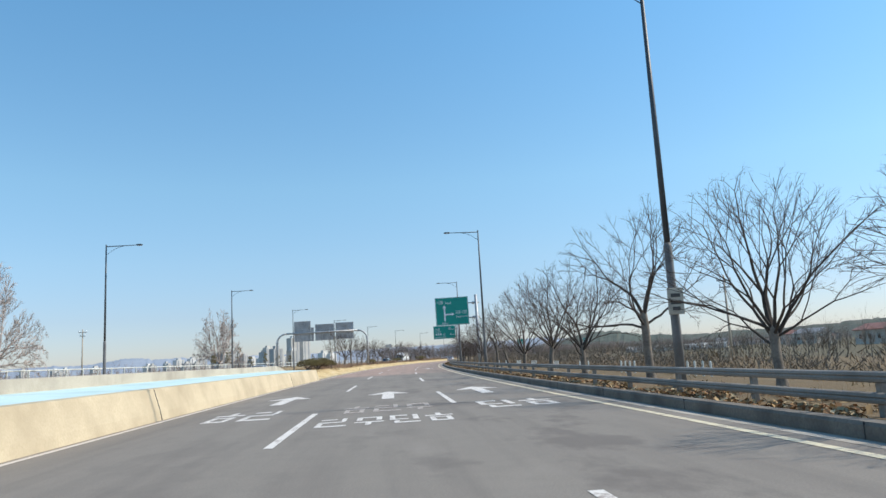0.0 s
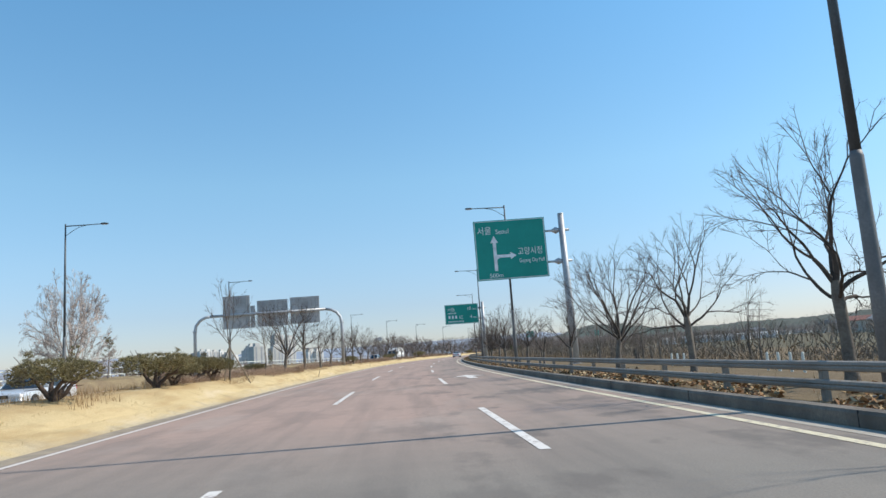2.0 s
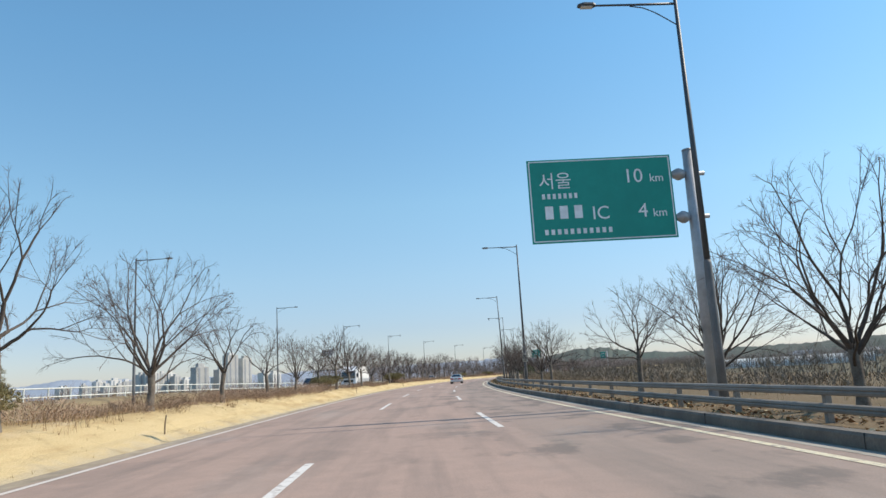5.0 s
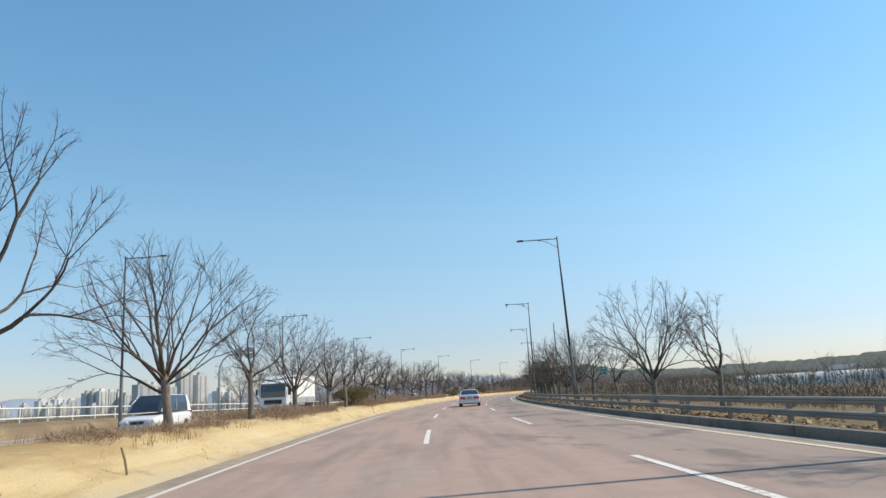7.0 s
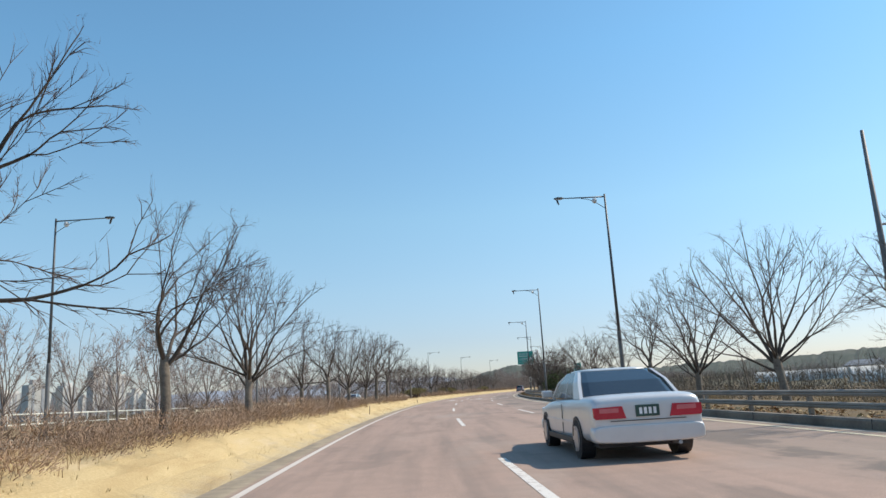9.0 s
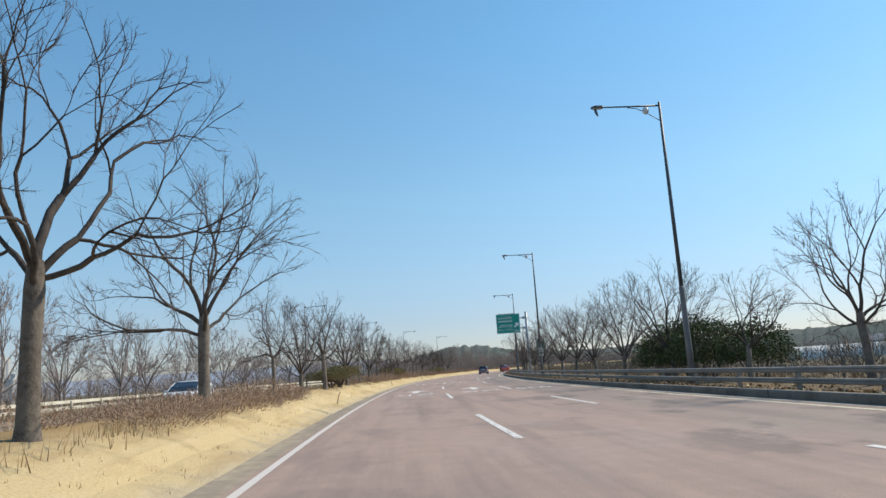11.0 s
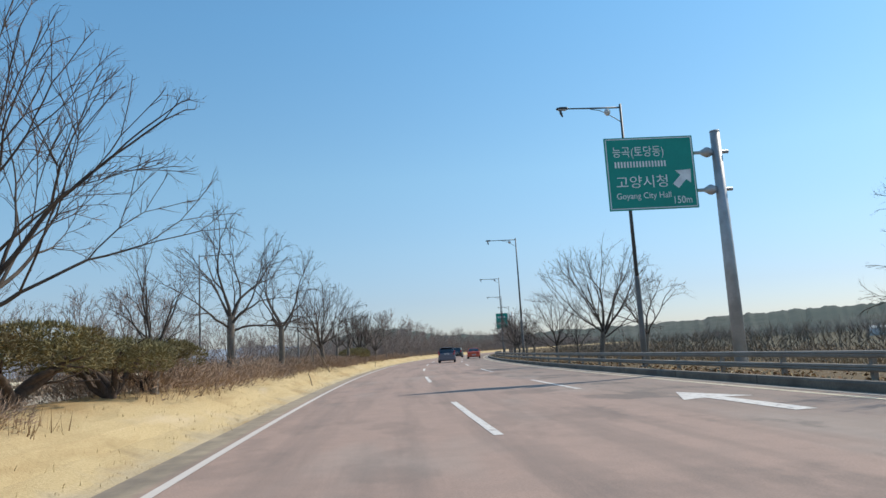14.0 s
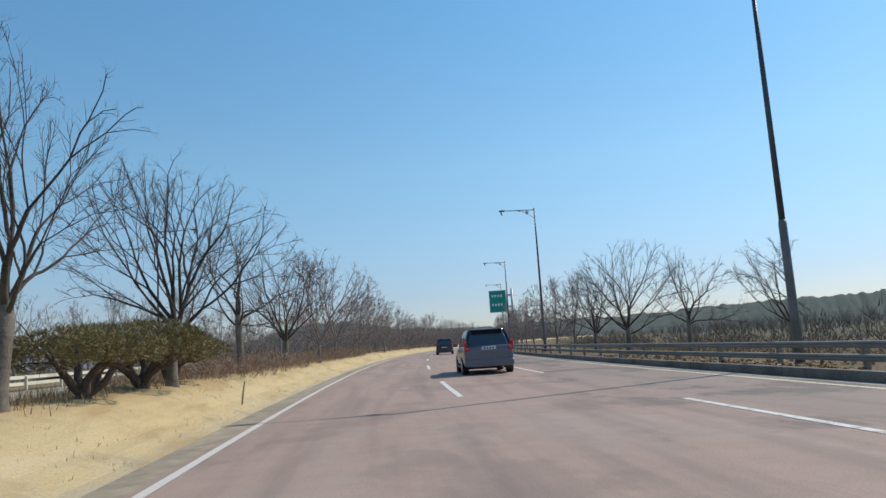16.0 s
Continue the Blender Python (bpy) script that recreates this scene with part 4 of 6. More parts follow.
def zelkova(seed, limbs, fork, height, reach, kink=0.07, girth=1.0, shoots=2, levels=5, twigs=2, tw=0.0055, low=74):
    """Short trunk and a vase of limbs that fork again and again into a domed, open crown. Returns trunk, limb and twig geometry."""
    rng = random.Random(seed)
    trunk, wood, fine = Geo(), Geo(), Geo()
    tr = 0.026 * height * girth
    top = V((rng.uniform(-0.14, 0.14), rng.uniform(-0.14, 0.14), fork))
    mid = V((rng.uniform(-0.07, 0.07), rng.uniform(-0.07, 0.07), fork * 0.5))
    trunk.tube([V((0, 0, -0.25)), V((0, 0, 0.05)), V((0, 0, 0.25)), mid, top * 0.88, top + V((0, 0, 0.12))], [tr * 1.35, tr * 1.08, tr * 0.9, tr * 0.8, tr * 0.84, tr * 0.62], 10)
    rise = height - fork
    share = (0.24, 0.24, 0.22, 0.20, 0.24, 0.2)

    def twig(q, d, length):
        """A fine bent shoot with a few side twigs."""
        m = q + d * length * 0.5 + V((rng.gauss(0, 0.05), rng.gauss(0, 0.05), 0.03)) * length
        e = m + (d + V((rng.gauss(0, 0.25), rng.gauss(0, 0.25), 0.16))).normalized() * length * 0.5
        u = d.cross(V((rng.gauss(0, 1), rng.gauss(0, 1), rng.gauss(0, 1)))).normalized() * tw
        fine.add([q - u, q + u, m + u * 0.8, m - u * 0.8, e], [(0, 1, 2, 3), (3, 2, 4)])
        for w in range(twigs):
            c = q.lerp(m, rng.random()) if w % 2 else m.lerp(e, rng.random())
            d3 = side_dir(rng, d, rng.uniform(0.4, 0.85))
            u3 = d3.cross(V((rng.gauss(0, 1), rng.gauss(0, 1), rng.gauss(0, 1)))).normalized() * tw * 0.8
            fine.add([c - u3, c + u3, c + d3 * length * rng.uniform(0.35, 0.7)], [(0, 1, 2)])

    def grow(p, d, r, total, level):
        length = total * share[level] * rng.uniform(0.8, 1.25)
        end = max(0.0065, r * 0.80)
        pts, rads = branch(rng, p, d, length, r, end, 4 if level < 2 else 3 if level < 4 else 2, 0.035 - 0.03 * min(level, 2) / 2, kink)
        wood.tube(pts, rads, 6 if level == 0 else 5 if level == 1 else 4 if level == 2 else 3)
        d = (pts[-1] - pts[-2]).normalized()
        if level > 0:
            for k in range(shoots + (1 if level > 2 else 0)):
                j = rng.randrange(len(pts) - 1)
                q = pts[j].lerp(pts[j + 1], rng.random())
                twig(q, side_dir(rng, d, rng.uniform(0.5, 0.95)), total * rng.uniform(0.07, 0.17))
        if level + 1 >= levels:
            for k in range(3):
                twig(pts[-1], side_dir(rng, d, rng.uniform(0.05, 0.45)), total * rng.uniform(0.10, 0.18))
            return
        axis = d.cross(V((rng.gauss(0, 1), rng.gauss(0, 1), rng.gauss(0, 1)))).normalized()
        turn = rng.uniform(0.26, 0.46)
        for sign, kr in ((1, rng.uniform(0.76, 0.9)), (-1, rng.uniform(0.55, 0.75))):
            e = (d + axis * sign * turn * (0.6 if sign > 0 else 1.25)).normalized()
            grow(pts[-1], e, max(0.007, end * kr), total * (rng.uniform(0.9, 1.08) if sign > 0 else rng.uniform(0.7, 1.0)), level + 1)

    az = rng.uniform(0, math.tau)
    for k in range(limbs):
        f = (k + 0.5) / limbs
        tilt = radians(10 + (low - 10) * f ** 0.8 + rng.uniform(-5, 5))
        az += 2.4 + rng.uniform(-0.35, 0.35)
        d = V((math.sin(tilt) * math.cos(az), math.sin(tilt) * math.sin(az), math.cos(tilt)))
        total = 1 / math.sqrt((math.sin(tilt) / reach) ** 2 + (math.cos(tilt) / rise) ** 2)
        grow(top + V((0, 0, rng.uniform(-0.35, 0.08) * (0.4 + f))), d, tr * (0.45 - 0.21 * f) * rng.uniform(0.9, 1.15), total, 0)
    # fit the crown to its height and reach
    hi = sorted(q[2] for q in fine.v)[int(0.985 * len(fine.v))]
    rad = sorted(math.hypot(q[0], q[1]) for q in fine.v)[int(0.96 * len(fine.v))]
    kz, kr = rise / (hi - fork), reach / rad
    for geo in (wood, fine):
        out = []
        for x, y, z in geo.v:
            k = 1 + (kr - 1) * min(1, max(0, (z - fork * 0.85) / 0.6))
            x, y, z = x * k, y * k, z if z < fork else fork + (z - fork) * kz
            # draw stray tips in towards the dome
            e = math.sqrt((x * x + y * y) / (reach * reach) + (max(z - fork, 0) / rise) ** 2)
            if e > 0.97:
                f = (0.97 + (e - 0.97) * 0.3) / e
                x, y, z = x * f, y * f, fork + (z - fork) * f if z > fork else z
            out.append((x, y, z))
        geo.v = out
    return trunk, wood, fine


def tree_kind(seed, label, m_wood, m_twig, **kw):
    ob = thing("tree", Matrix.Identity(4), label, "tree", "roadside trees")
    wood, fine = bare_tree(seed, **kw)
    part("trunk", wood, m_wood, ob, smooth=True)
    part("crown", fine, m_twig, ob, "fine leafless twigs", smooth=True)
    return ob


def zelkova_kind(seed, label, m_trunk, m_limb, m_twig, **kw):
    ob = thing("tree", Matrix.Identity(4), label, "tree", "roadside trees")
    trunk, wood, fine = zelkova(seed, **kw)
    part("trunk", trunk, m_trunk, ob, smooth=True)
    part("branch_frame", wood, m_limb, ob, "dark forking limbs", smooth=True)
    part("crown", fine, m_twig, ob, "fine leafless twigs", smooth=True)
    return ob


KINDS = [
    zelkova_kind(3, "leafless zelkova with a short trunk and spreading limbs", M_bark, M_limb, M_twig, limbs=7, fork=2.15, height=6.3, reach=3.3, kink=0.11, shoots=3),
    zelkova_kind(8, "leafless zelkova with a wide vase-shaped crown", M_bark, M_limb, M_twig, limbs=11, fork=1.55, height=6.0, reach=3.7, kink=0.06, low=70),
    zelkova_kind(14, "leafless zelkova with steep ascending limbs", M_bark, M_limb, M_twig, limbs=6, fork=1.7, height=6.8, reach=2.9, kink=0.08, low=56, shoots=3),
    zelkova_kind(21, "leafless zelkova with a forked trunk and open crown", M_bark, M_limb, M_twig, limbs=5, fork=1.9, height=6.2, reach=3.4, kink=0.15, shoots=3, low=60),
    zelkova_kind(29, "bushy leafless zelkova with dense fine twigs", M_bark, M_limb, M_twig, limbs=10, fork=1.3, height=5.8, reach=3.3, kink=0.07, shoots=3, low=66),
    zelkova_kind(35, "leafless zelkova with crooked limbs reaching far out", M_bark, M_limb, M_twig, limbs=6, fork=2.3, height=6.5, reach=3.5, kink=0.19, low=80, shoots=3),
    zelkova_kind(38, "hard-pruned leafless zelkova with short knotty limbs", M_bark, M_limb, M_twig, limbs=7, fork=2.0, height=6.4, reach=2.2, kink=0.24, shoots=4, levels=5, low=78, girth=0.72),
]
# far-row trees wear the lightened bark and twigs, haze painted into both
LIGHT = [
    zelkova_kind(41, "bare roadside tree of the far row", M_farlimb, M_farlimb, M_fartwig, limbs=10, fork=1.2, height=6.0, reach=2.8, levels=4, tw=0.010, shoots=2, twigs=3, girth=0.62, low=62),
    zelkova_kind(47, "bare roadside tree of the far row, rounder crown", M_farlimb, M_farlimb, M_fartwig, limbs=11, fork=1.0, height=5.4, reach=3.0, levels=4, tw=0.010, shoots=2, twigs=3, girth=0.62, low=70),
    tree_kind(53, "slender bare young tree", M_bark, M_fartwig, limbs=4, fork=1.2, height=6.0, reach=1.1, levels=3, dense=0.5, single=True),
]
placed = set()


def plant(src, m, group="", label=""):
    if src in placed:
        ob = copy_thing(src, m)
    else:
        placed.add(src)
        src.matrix_world = m
        ob = src
    return tagged(ob, label, "", group)


rt = random.Random(5)
BASE_H = (6.3, 6.0, 6.8, 6.2, 5.8, 6.5, 6.4)
# along the median: distance, crown top over the road, kind
LEFT = ((100.1, 5.59, 1), (107.8, 6.11, 0), (115.9, 5.00, 3), (123.6, 5.22, 2), (131.8, 5.43, 1), (140.0, 6.42, 0), (148.0, 5.76, 4), (155.5, 6.52, 3), (163.9, 6.1, 3),
        (171.1, 5.33, 1), (178.6, 6.83, 3), (186.3, 6.83, 0), (194.0, 6.74, 1), (202.4, 6.03, 0), (209.7, 6.21, 4), (217.8, 6.21, 1), (225.3, 7.35, 3), (232.9, 6.62, 0),
        (241.0, 7.56, 3), (247.4, 6.73, 1), (255.6, 6.25, 2), (263.4, 5.87, 0), (271.0, 6.42, 4), (279.0, 6.85, 1), (286.5, 6.63, 5), (294.0, 7.61, 0), (301.8, 4.97, 6),
        (308.3, 5.33, 4), (315.0, 6.52, 0), (324.2, 6.7, 1), (339.2, 6.42, 4), (347.0, 5.80, 5), (354.4, 6.3, 6), (362.4, 7.24, 1), (369.2, 5.98, 2),
        (376.2, 7.14, 0), (384.4, 6.74, 5), (399.4, 7.56, 1), (406.4, 7.35, 3), (414.0, 8.69, 2), (420.6, 7.14, 1), (428.2, 6.73, 0), (436.8, 6.96, 4))
for i, (s, top, kind) in enumerate(LEFT):
    plant(KINDS[kind], at(s, -8.1 + rt.uniform(-0.12, 0.12), 0.66, rt.uniform(0, 360), (top - 0.66) / BASE_H[kind]))
s = 444.5
while s < 800:
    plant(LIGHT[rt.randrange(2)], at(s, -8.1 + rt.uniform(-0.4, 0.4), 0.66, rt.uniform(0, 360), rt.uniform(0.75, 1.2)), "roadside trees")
    s += 8.6 + rt.uniform(-1.8, 2.2)
RIGHT = ((10.3, 5.76, 1), (18.1, 6.42, 1), (25.8, 7.29, 0), (34.5, 6.30, 4), (42.1, 7.30, 1), (49.6, 6.30, 4), (65.6, 6.60, 0), (73.0, 5.65, 0), (81.2, 6.52, 1), (89.5, 6.14, 2),
         (97.8, 4.13, 3), (106.2, 6.20, 3), (113.6, 3.64, 0), (121.7, 6.42, 4), (129.0, 5.43, 0), (140.7, 6.20, 4), (148.0, 5.76, 1), (156.0, 5.65, 0),
         (178.5, 5.54, 0), (185.3, 6.09, 4), (202.4, 6.52, 3), (210.5, 7.01, 4), (219.5, 5.80, 3), (226.8, 5.43, 0), (234.0, 7.20, 1), (241.5, 5.76, 4), (250.0, 7.56, 1), (258.5, 7.14, 4),
         (265.0, 6.74, 0), (272.5, 5.98, 3), (280.0, 6.20, 1), (288.0, 5.98, 4), (296.0, 6.42, 0), (303.5, 6.20, 3), (311.0, 7.12, 1), (319.2, 6.96, 4), (326.6, 6.42, 1), (335.0, 7.66, 1), (342.4, 7.45, 4),
         (351.0, 5.59, 3), (357.5, 6.83, 4), (365.7, 5.90, 4), (387.9, 7.01, 3), (396.0, 9.21, 1), (403.2, 5.76, 2), (410.5, 6.30, 4), (425.7, 5.65, 3), (434.0, 5.43, 0), (442.0, 7.17, 4), (449.1, 6.42, 1))
for s, top, kind in RIGHT:
    plant(KINDS[kind], at(s, 9.0 + rt.uniform(-0.15, 0.15), 0.05, rt.uniform(0, 360), top / BASE_H[kind]))
plant(LIGHT[2], at(57.6, 9.0, 0.05) @ Matrix.Rotation(radians(-15), 4, 'Y') @ Matrix.Scale(0.86, 4), "roadside trees", "thin bare tree leaning over the guardrail")
s = 457.0
while s < 760:
    plant(LIGHT[rt.randrange(2)], at(s, 9.2, 0.05, rt.uniform(0, 360), rt.uniform(0.9, 1.15)), "roadside trees")
    s += 8.0 + rt.uniform(-0.5, 0.5)
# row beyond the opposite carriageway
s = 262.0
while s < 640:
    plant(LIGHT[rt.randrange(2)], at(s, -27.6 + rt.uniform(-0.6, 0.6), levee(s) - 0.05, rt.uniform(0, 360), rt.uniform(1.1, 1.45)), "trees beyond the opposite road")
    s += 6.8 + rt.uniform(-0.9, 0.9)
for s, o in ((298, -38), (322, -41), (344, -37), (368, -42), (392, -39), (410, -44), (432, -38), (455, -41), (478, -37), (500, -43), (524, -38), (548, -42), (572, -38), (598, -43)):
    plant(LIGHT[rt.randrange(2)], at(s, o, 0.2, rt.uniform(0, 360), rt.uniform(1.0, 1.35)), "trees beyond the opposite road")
# thicket of slender saplings on the right
for k in range(64):
    s = 82 + 62 * rt.random() if k < 54 else 186 + 250 * rt.random()
    plant(LIGHT[2], at(s, 11.5 + 5.5 * rt.random(), -0.15, rt.uniform(0, 360), rt.uniform(0.45, 0.78)), "sapling thicket", "slender bare sapling in a roadside thicket")

# staked young trees on the median
def staked_tree(seed, s, h, stakes=3):
    ob = thing("staked_tree", at(s, -7.9, 0.64), "thin bare young tree " + ("held by three wooden stakes" if stakes else "standing free on the median"), "tree", "staked young trees")
    wood, fine = bare_tree(seed, limbs=5, fork=1.7, height=h, reach=1.25, levels=4, dense=0.45, single=True, girth=0.42)
    part("trunk", wood, M_bark, ob, smooth=True)
    part("crown", fine, M_twig, ob, smooth=True)
    for k in range(stakes):
        a = math.tau * k / 3 + 0.5
        part("stake", Geo().tube([V((0.95 * math.cos(a), 0.95 * math.sin(a), -0.2)), V((0.04 * math.cos(a), 0.04 * math.sin(a), 1.45))], [0.03, 0.026], 6, True), M_stake, ob)


staked_tree(61, 85.3, 4.6)
staked_tree(63, 93.2, 3.8, 0)
staked_tree(67, 393.6, 3.6)
ob = zelkova_kind(71, "slim bare tree with a few upright branches", M_bark, M_limb, M_twig, limbs=4, fork=1.9, height=5.7, reach=1.05, kink=0.06, low=34, levels=4, shoots=2, girth=0.5)
ob.matrix_world = at(332.6, -8.1, 0.66)

# large pale bare trees by the river
for seed, s, o, k in ((83, 115.0, -29.5, 1.0), (84, 57.0, -30.0, 0.95)):
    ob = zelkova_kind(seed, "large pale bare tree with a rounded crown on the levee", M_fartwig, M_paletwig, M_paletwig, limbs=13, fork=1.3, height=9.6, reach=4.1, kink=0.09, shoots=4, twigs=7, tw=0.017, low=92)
    ob.matrix_world = at(s, o, levee(s) - 0.1, 0, k)


# ---- leafless shrubs ----
def shrub_kind(seed, w, h, label):
    rng = random.Random(seed)
    g, tips = Geo(), Geo()
    for k in range(60):
        a, r = rng.uniform(0, math.tau), math.sqrt(rng.random())
        x, y = w * 0.5 * r * math.cos(a), w * 0.5 * r * math.sin(a)
        top = h * (1 - 0.42 * r * r) * rng.uniform(0.7, 0.97)
        b = V((x * 0.7, y * 0.7, rng.uniform(-0.1, 0.2) * h))
        e = V((x * 1.02 + rng.gauss(0, 0.08), y * 1.02 + rng.gauss(0, 0.08), top))
        m = b.lerp(e, 0.55) + V((rng.gauss(0, 0.06), rng.gauss(0, 0.06), 0))
        u = V((rng.gauss(0, 1), rng.gauss(0, 1), 0)).normalized() * 0.005
        g.add([b - u, b + u, m + u * 0.8, m - u * 0.8, e], [(0, 1, 2, 3), (3, 2, 4)])
    for k in range(1600):
        a, r = rng.uniform(0, math.tau), math.sqrt(rng.random())
        c = V((w * 0.5 * r * math.cos(a), w * 0.5 * r * math.sin(a), h * (1 - 0.5 * r * r) * rng.random() ** 0.6 * 0.92))
        d = V((0.8 * r * math.cos(a) + rng.gauss(0, 0.5), 0.8 * r * math.sin(a) + rng.gauss(0, 0.5), rng.gauss(0.7, 0.35))).normalized()
        u = d.cross(V((rng.gauss(0, 1), rng.gauss(0, 1), rng.gauss(0, 1)))).normalized() * rng.uniform(0.006, 0.011)
        tips.add([c - u, c + u, c + d * rng.uniform(0.08, 0.22)], [(0, 1, 2)])
    ob = thing("shrub", Matrix.Identity(4), label, "shrub", "median shrubs")
    part("stem_clump", g, M_shrub, ob, smooth=True)
    part("twig_crown", tips, M_shrub, ob, "fine leafless side twigs", smooth=True)
    return ob


SHRUBS = [shrub_kind(k, w, h, "low brown leafless shrub on the grassy median") for k, w, h in ((1, 2.3, 0.70), (2, 2.6, 0.78), (3, 2.1, 0.62), (4, 2.4, 0.82))]
rs_ = random.Random(9)
# stretches of shrubs: start, end, near offset, far offset, height factor
BEDS = ((80, 92, -8.6, -9.8, 0.75), (92, 106, -7.6, -9.6, 0.95), (110, 118, -8.4, -9.6, 0.6), (118, 135, -8.3, -10.2, 0.85), (143, 160, -8.3, -10, 0.8), (160, 178, -7.7, -9.8, 0.95), (190, 199, -8.0, -9.4, 0.6),
        (203, 217.5, -7.6, -9.8, 0.85), (231, 262, -7.6, -10.2, 1.0), (262, 284, -8.0, -10, 0.9), (289, 304, -7.5, -10.4, 1.0), (327, 336, -8.4, -9.6, 0.6), (337, 360, -7.7, -10.6, 1.12), (360, 363, -8.2, -9.4, 0.8),
        (369, 392, -7.9, -10, 1.1), (397, 411, -7.5, -10.2, 1.3), (424, 470, -8.0, -10, 1.0))
for s0, s1, o0, o1, k in BEDS:
    s = s0
    while s < s1:
        o = o0
        while o >= o1:
            plant(SHRUBS[rs_.randrange(4)], at(s + rs_.uniform(-0.3, 0.3), o - 0.25 + rs_.uniform(-0.25, 0.25), 0.55, rs_.uniform(0, 360), k * rs_.uniform(0.8, 1.15)))
            o -= 1.8
        s += 1.85


# ---- flat-topped pines ----
def flat_pine(seed, label):
    """Several stems that spread from one foot into a flat table of needles."""
    rng = random.Random(seed)
    stems, needles = Geo(), Geo()
    stems.tube([V((0, 0, -0.15)), V((0.02, 0, 0.08)), V((0.03, 0.02, 0.30))], [0.17, 0.13, 0.12], 8)
    for k in range(5):
        a = math.tau * k / 5 + rng.uniform(-0.3, 0.3)
        d = V((math.cos(a), math.sin(a), rng.uniform(1.1, 1.9)))
        pts, rads = branch(rng, V((0.06 * math.cos(a), 0.06 * math.sin(a), 0.16)), d, rng.uniform(0.75, 1.0), 0.085, 0.035, 5, 0.0, 0.24)
        stems.tube(pts, rads, 6)
        for q in range(4):
            t = rng.randint(2, 5)
            p1, r1 = branch(rng, pts[t], V((math.cos(a + rng.uniform(-1, 1)), math.sin(a + rng.uniform(-1, 1)), rng.uniform(0.2, 1.0))), rng.uniform(0.4, 0.8), 0.022, 0.008, 4, 0.0, 0.15)
            stems.tube(p1, r1, 4)
    # a flat table of overlapping cushions, dense and even above, hollow beneath
    cushions = [(0.0, 0.0, 1.0, 1.05)]
    for k in range(9):
        a = math.tau * k / 9 + rng.uniform(-0.25, 0.25)
        r = rng.uniform(0.75, 1.0)
        cushions.append((r * math.cos(a), 0.92 * r * math.sin(a), rng.uniform(0.76, 0.96), rng.uniform(0.42, 0.62)))
    for cx, cy, cz, cr in cushions:
        for k in range(int(450 * cr * cr + 80)):
            a, up = rng.uniform(0, math.tau), rng.uniform(-0.7, 1.0)
            r = math.sqrt(1 - up * up)
            n = V((r * math.cos(a), r * math.sin(a), up))
            f = rng.uniform(0.88, 1.02)
            c = V((cx + cr * n.x * f, cy + cr * n.y * f, cz + (0.25 if up > 0 else 0.34) * n.z * f))
            c.z += 0.045 * noise.noise(c * 3.1)
            for q in range(5):
                d = (n * 0.55 + V((rng.gauss(0, 0.7), rng.gauss(0, 0.7), rng.gauss(0.45, 0.4)))).normalized()
                u = d.cross(V((rng.gauss(0, 1), rng.gauss(0, 1), rng.gauss(0, 1)))).normalized() * 0.0105
                needles.add([c - u, c + u, c + d * rng.uniform(0.07, 0.14)], [(0, 1, 2)])
    ob = thing("pine_shrub", Matrix.Identity(4), label, "pine", "flat-topped pines")
    part("trunk", stems, M_pinebark, ob, smooth=True)
    part("crown", needles, M_needle, ob, "flat table of dull green needles")
    return ob


PINES = [flat_pine(11, "low flat-topped pine with spreading dark stems on the median"), flat_pine(12, "low flat-topped pine with spreading dark stems on the median")]
for i, (s, o, k) in enumerate(((69.6, -8.2, 0.85), (77.2, -8.4, 1.0), (79.6, -8.6, 0.9), (139.5, -8.4, 0.8), (179.0, -7.85, 0.92), (182.2, -8.1, 0.92), (229.3, -8.5, 1.2), (232.5, -8.6, 1.2),
                               (317.0, -8.0, 0.95), (320.0, -7.9, 1.0), (323.0, -9.2, 1.0), (365.0, -9.0, 1.12), (367.6, -8.5, 1.12), (370.2, -8.7, 1.0), (416.6, -8.2, 1.15), (419.2, -8.2, 1.12), (422.0, -8.5, 1.08), (98.0, -9.6, 0.6))):
    plant(PINES[i % 2], at(s, o, 0.60, rt.uniform(0, 360), k))


# ---- broad evergreen shrubs behind the guardrail ----
def evergreen(seed, w, h):
    rng = random.Random(seed)
    ob = thing("evergreen_bush", Matrix.Identity(4), "large dark green evergreen bush behind the guardrail", "bush", "evergreen bushes")
    stems, leaves = Geo(), Geo()
    for k in range(9):
        a = rng.uniform(0, math.tau)
        pts, rads = branch(rng, V((0.2 * math.cos(a), 0.2 * math.sin(a), -0.1)), V((math.cos(a) * 0.5, math.sin(a) * 0.5, 1)), h * 0.8, 0.05, 0.012, 5, 0.05, 0.12)
        stems.tube(pts, rads, 5)
    for k in range(5200):
        a, b, r = rng.uniform(0, math.tau), rng.uniform(-0.3, 1), rng.random() ** 0.35
        q = math.sqrt(1 - min(b * b, 1))
        c = V((r * w / 2 * q * math.cos(a), r * w / 2 * q * math.sin(a), h * 0.45 + r * h * 0.55 * b))
        c *= 1 + 0.22 * noise.noise(c * 1.3)
        d = V((rng.gauss(0, 1), rng.gauss(0, 1), rng.gauss(0.3, 0.8))).normalized()
        u = d.cross(V((rng.gauss(0, 1), rng.gauss(0, 1), rng.gauss(0, 1)))).normalized() * 0.035
        l = rng.uniform(0.08, 0.15)
        leaves.add([c, c + d * l * 0.5 + u, c + d * l, c + d * l * 0.5 - u], [(0, 1, 2, 3)])
    part("trunk", stems, M_bark, ob, smooth=True)
    part("foliage", leaves, M_hedge, ob)
    return ob


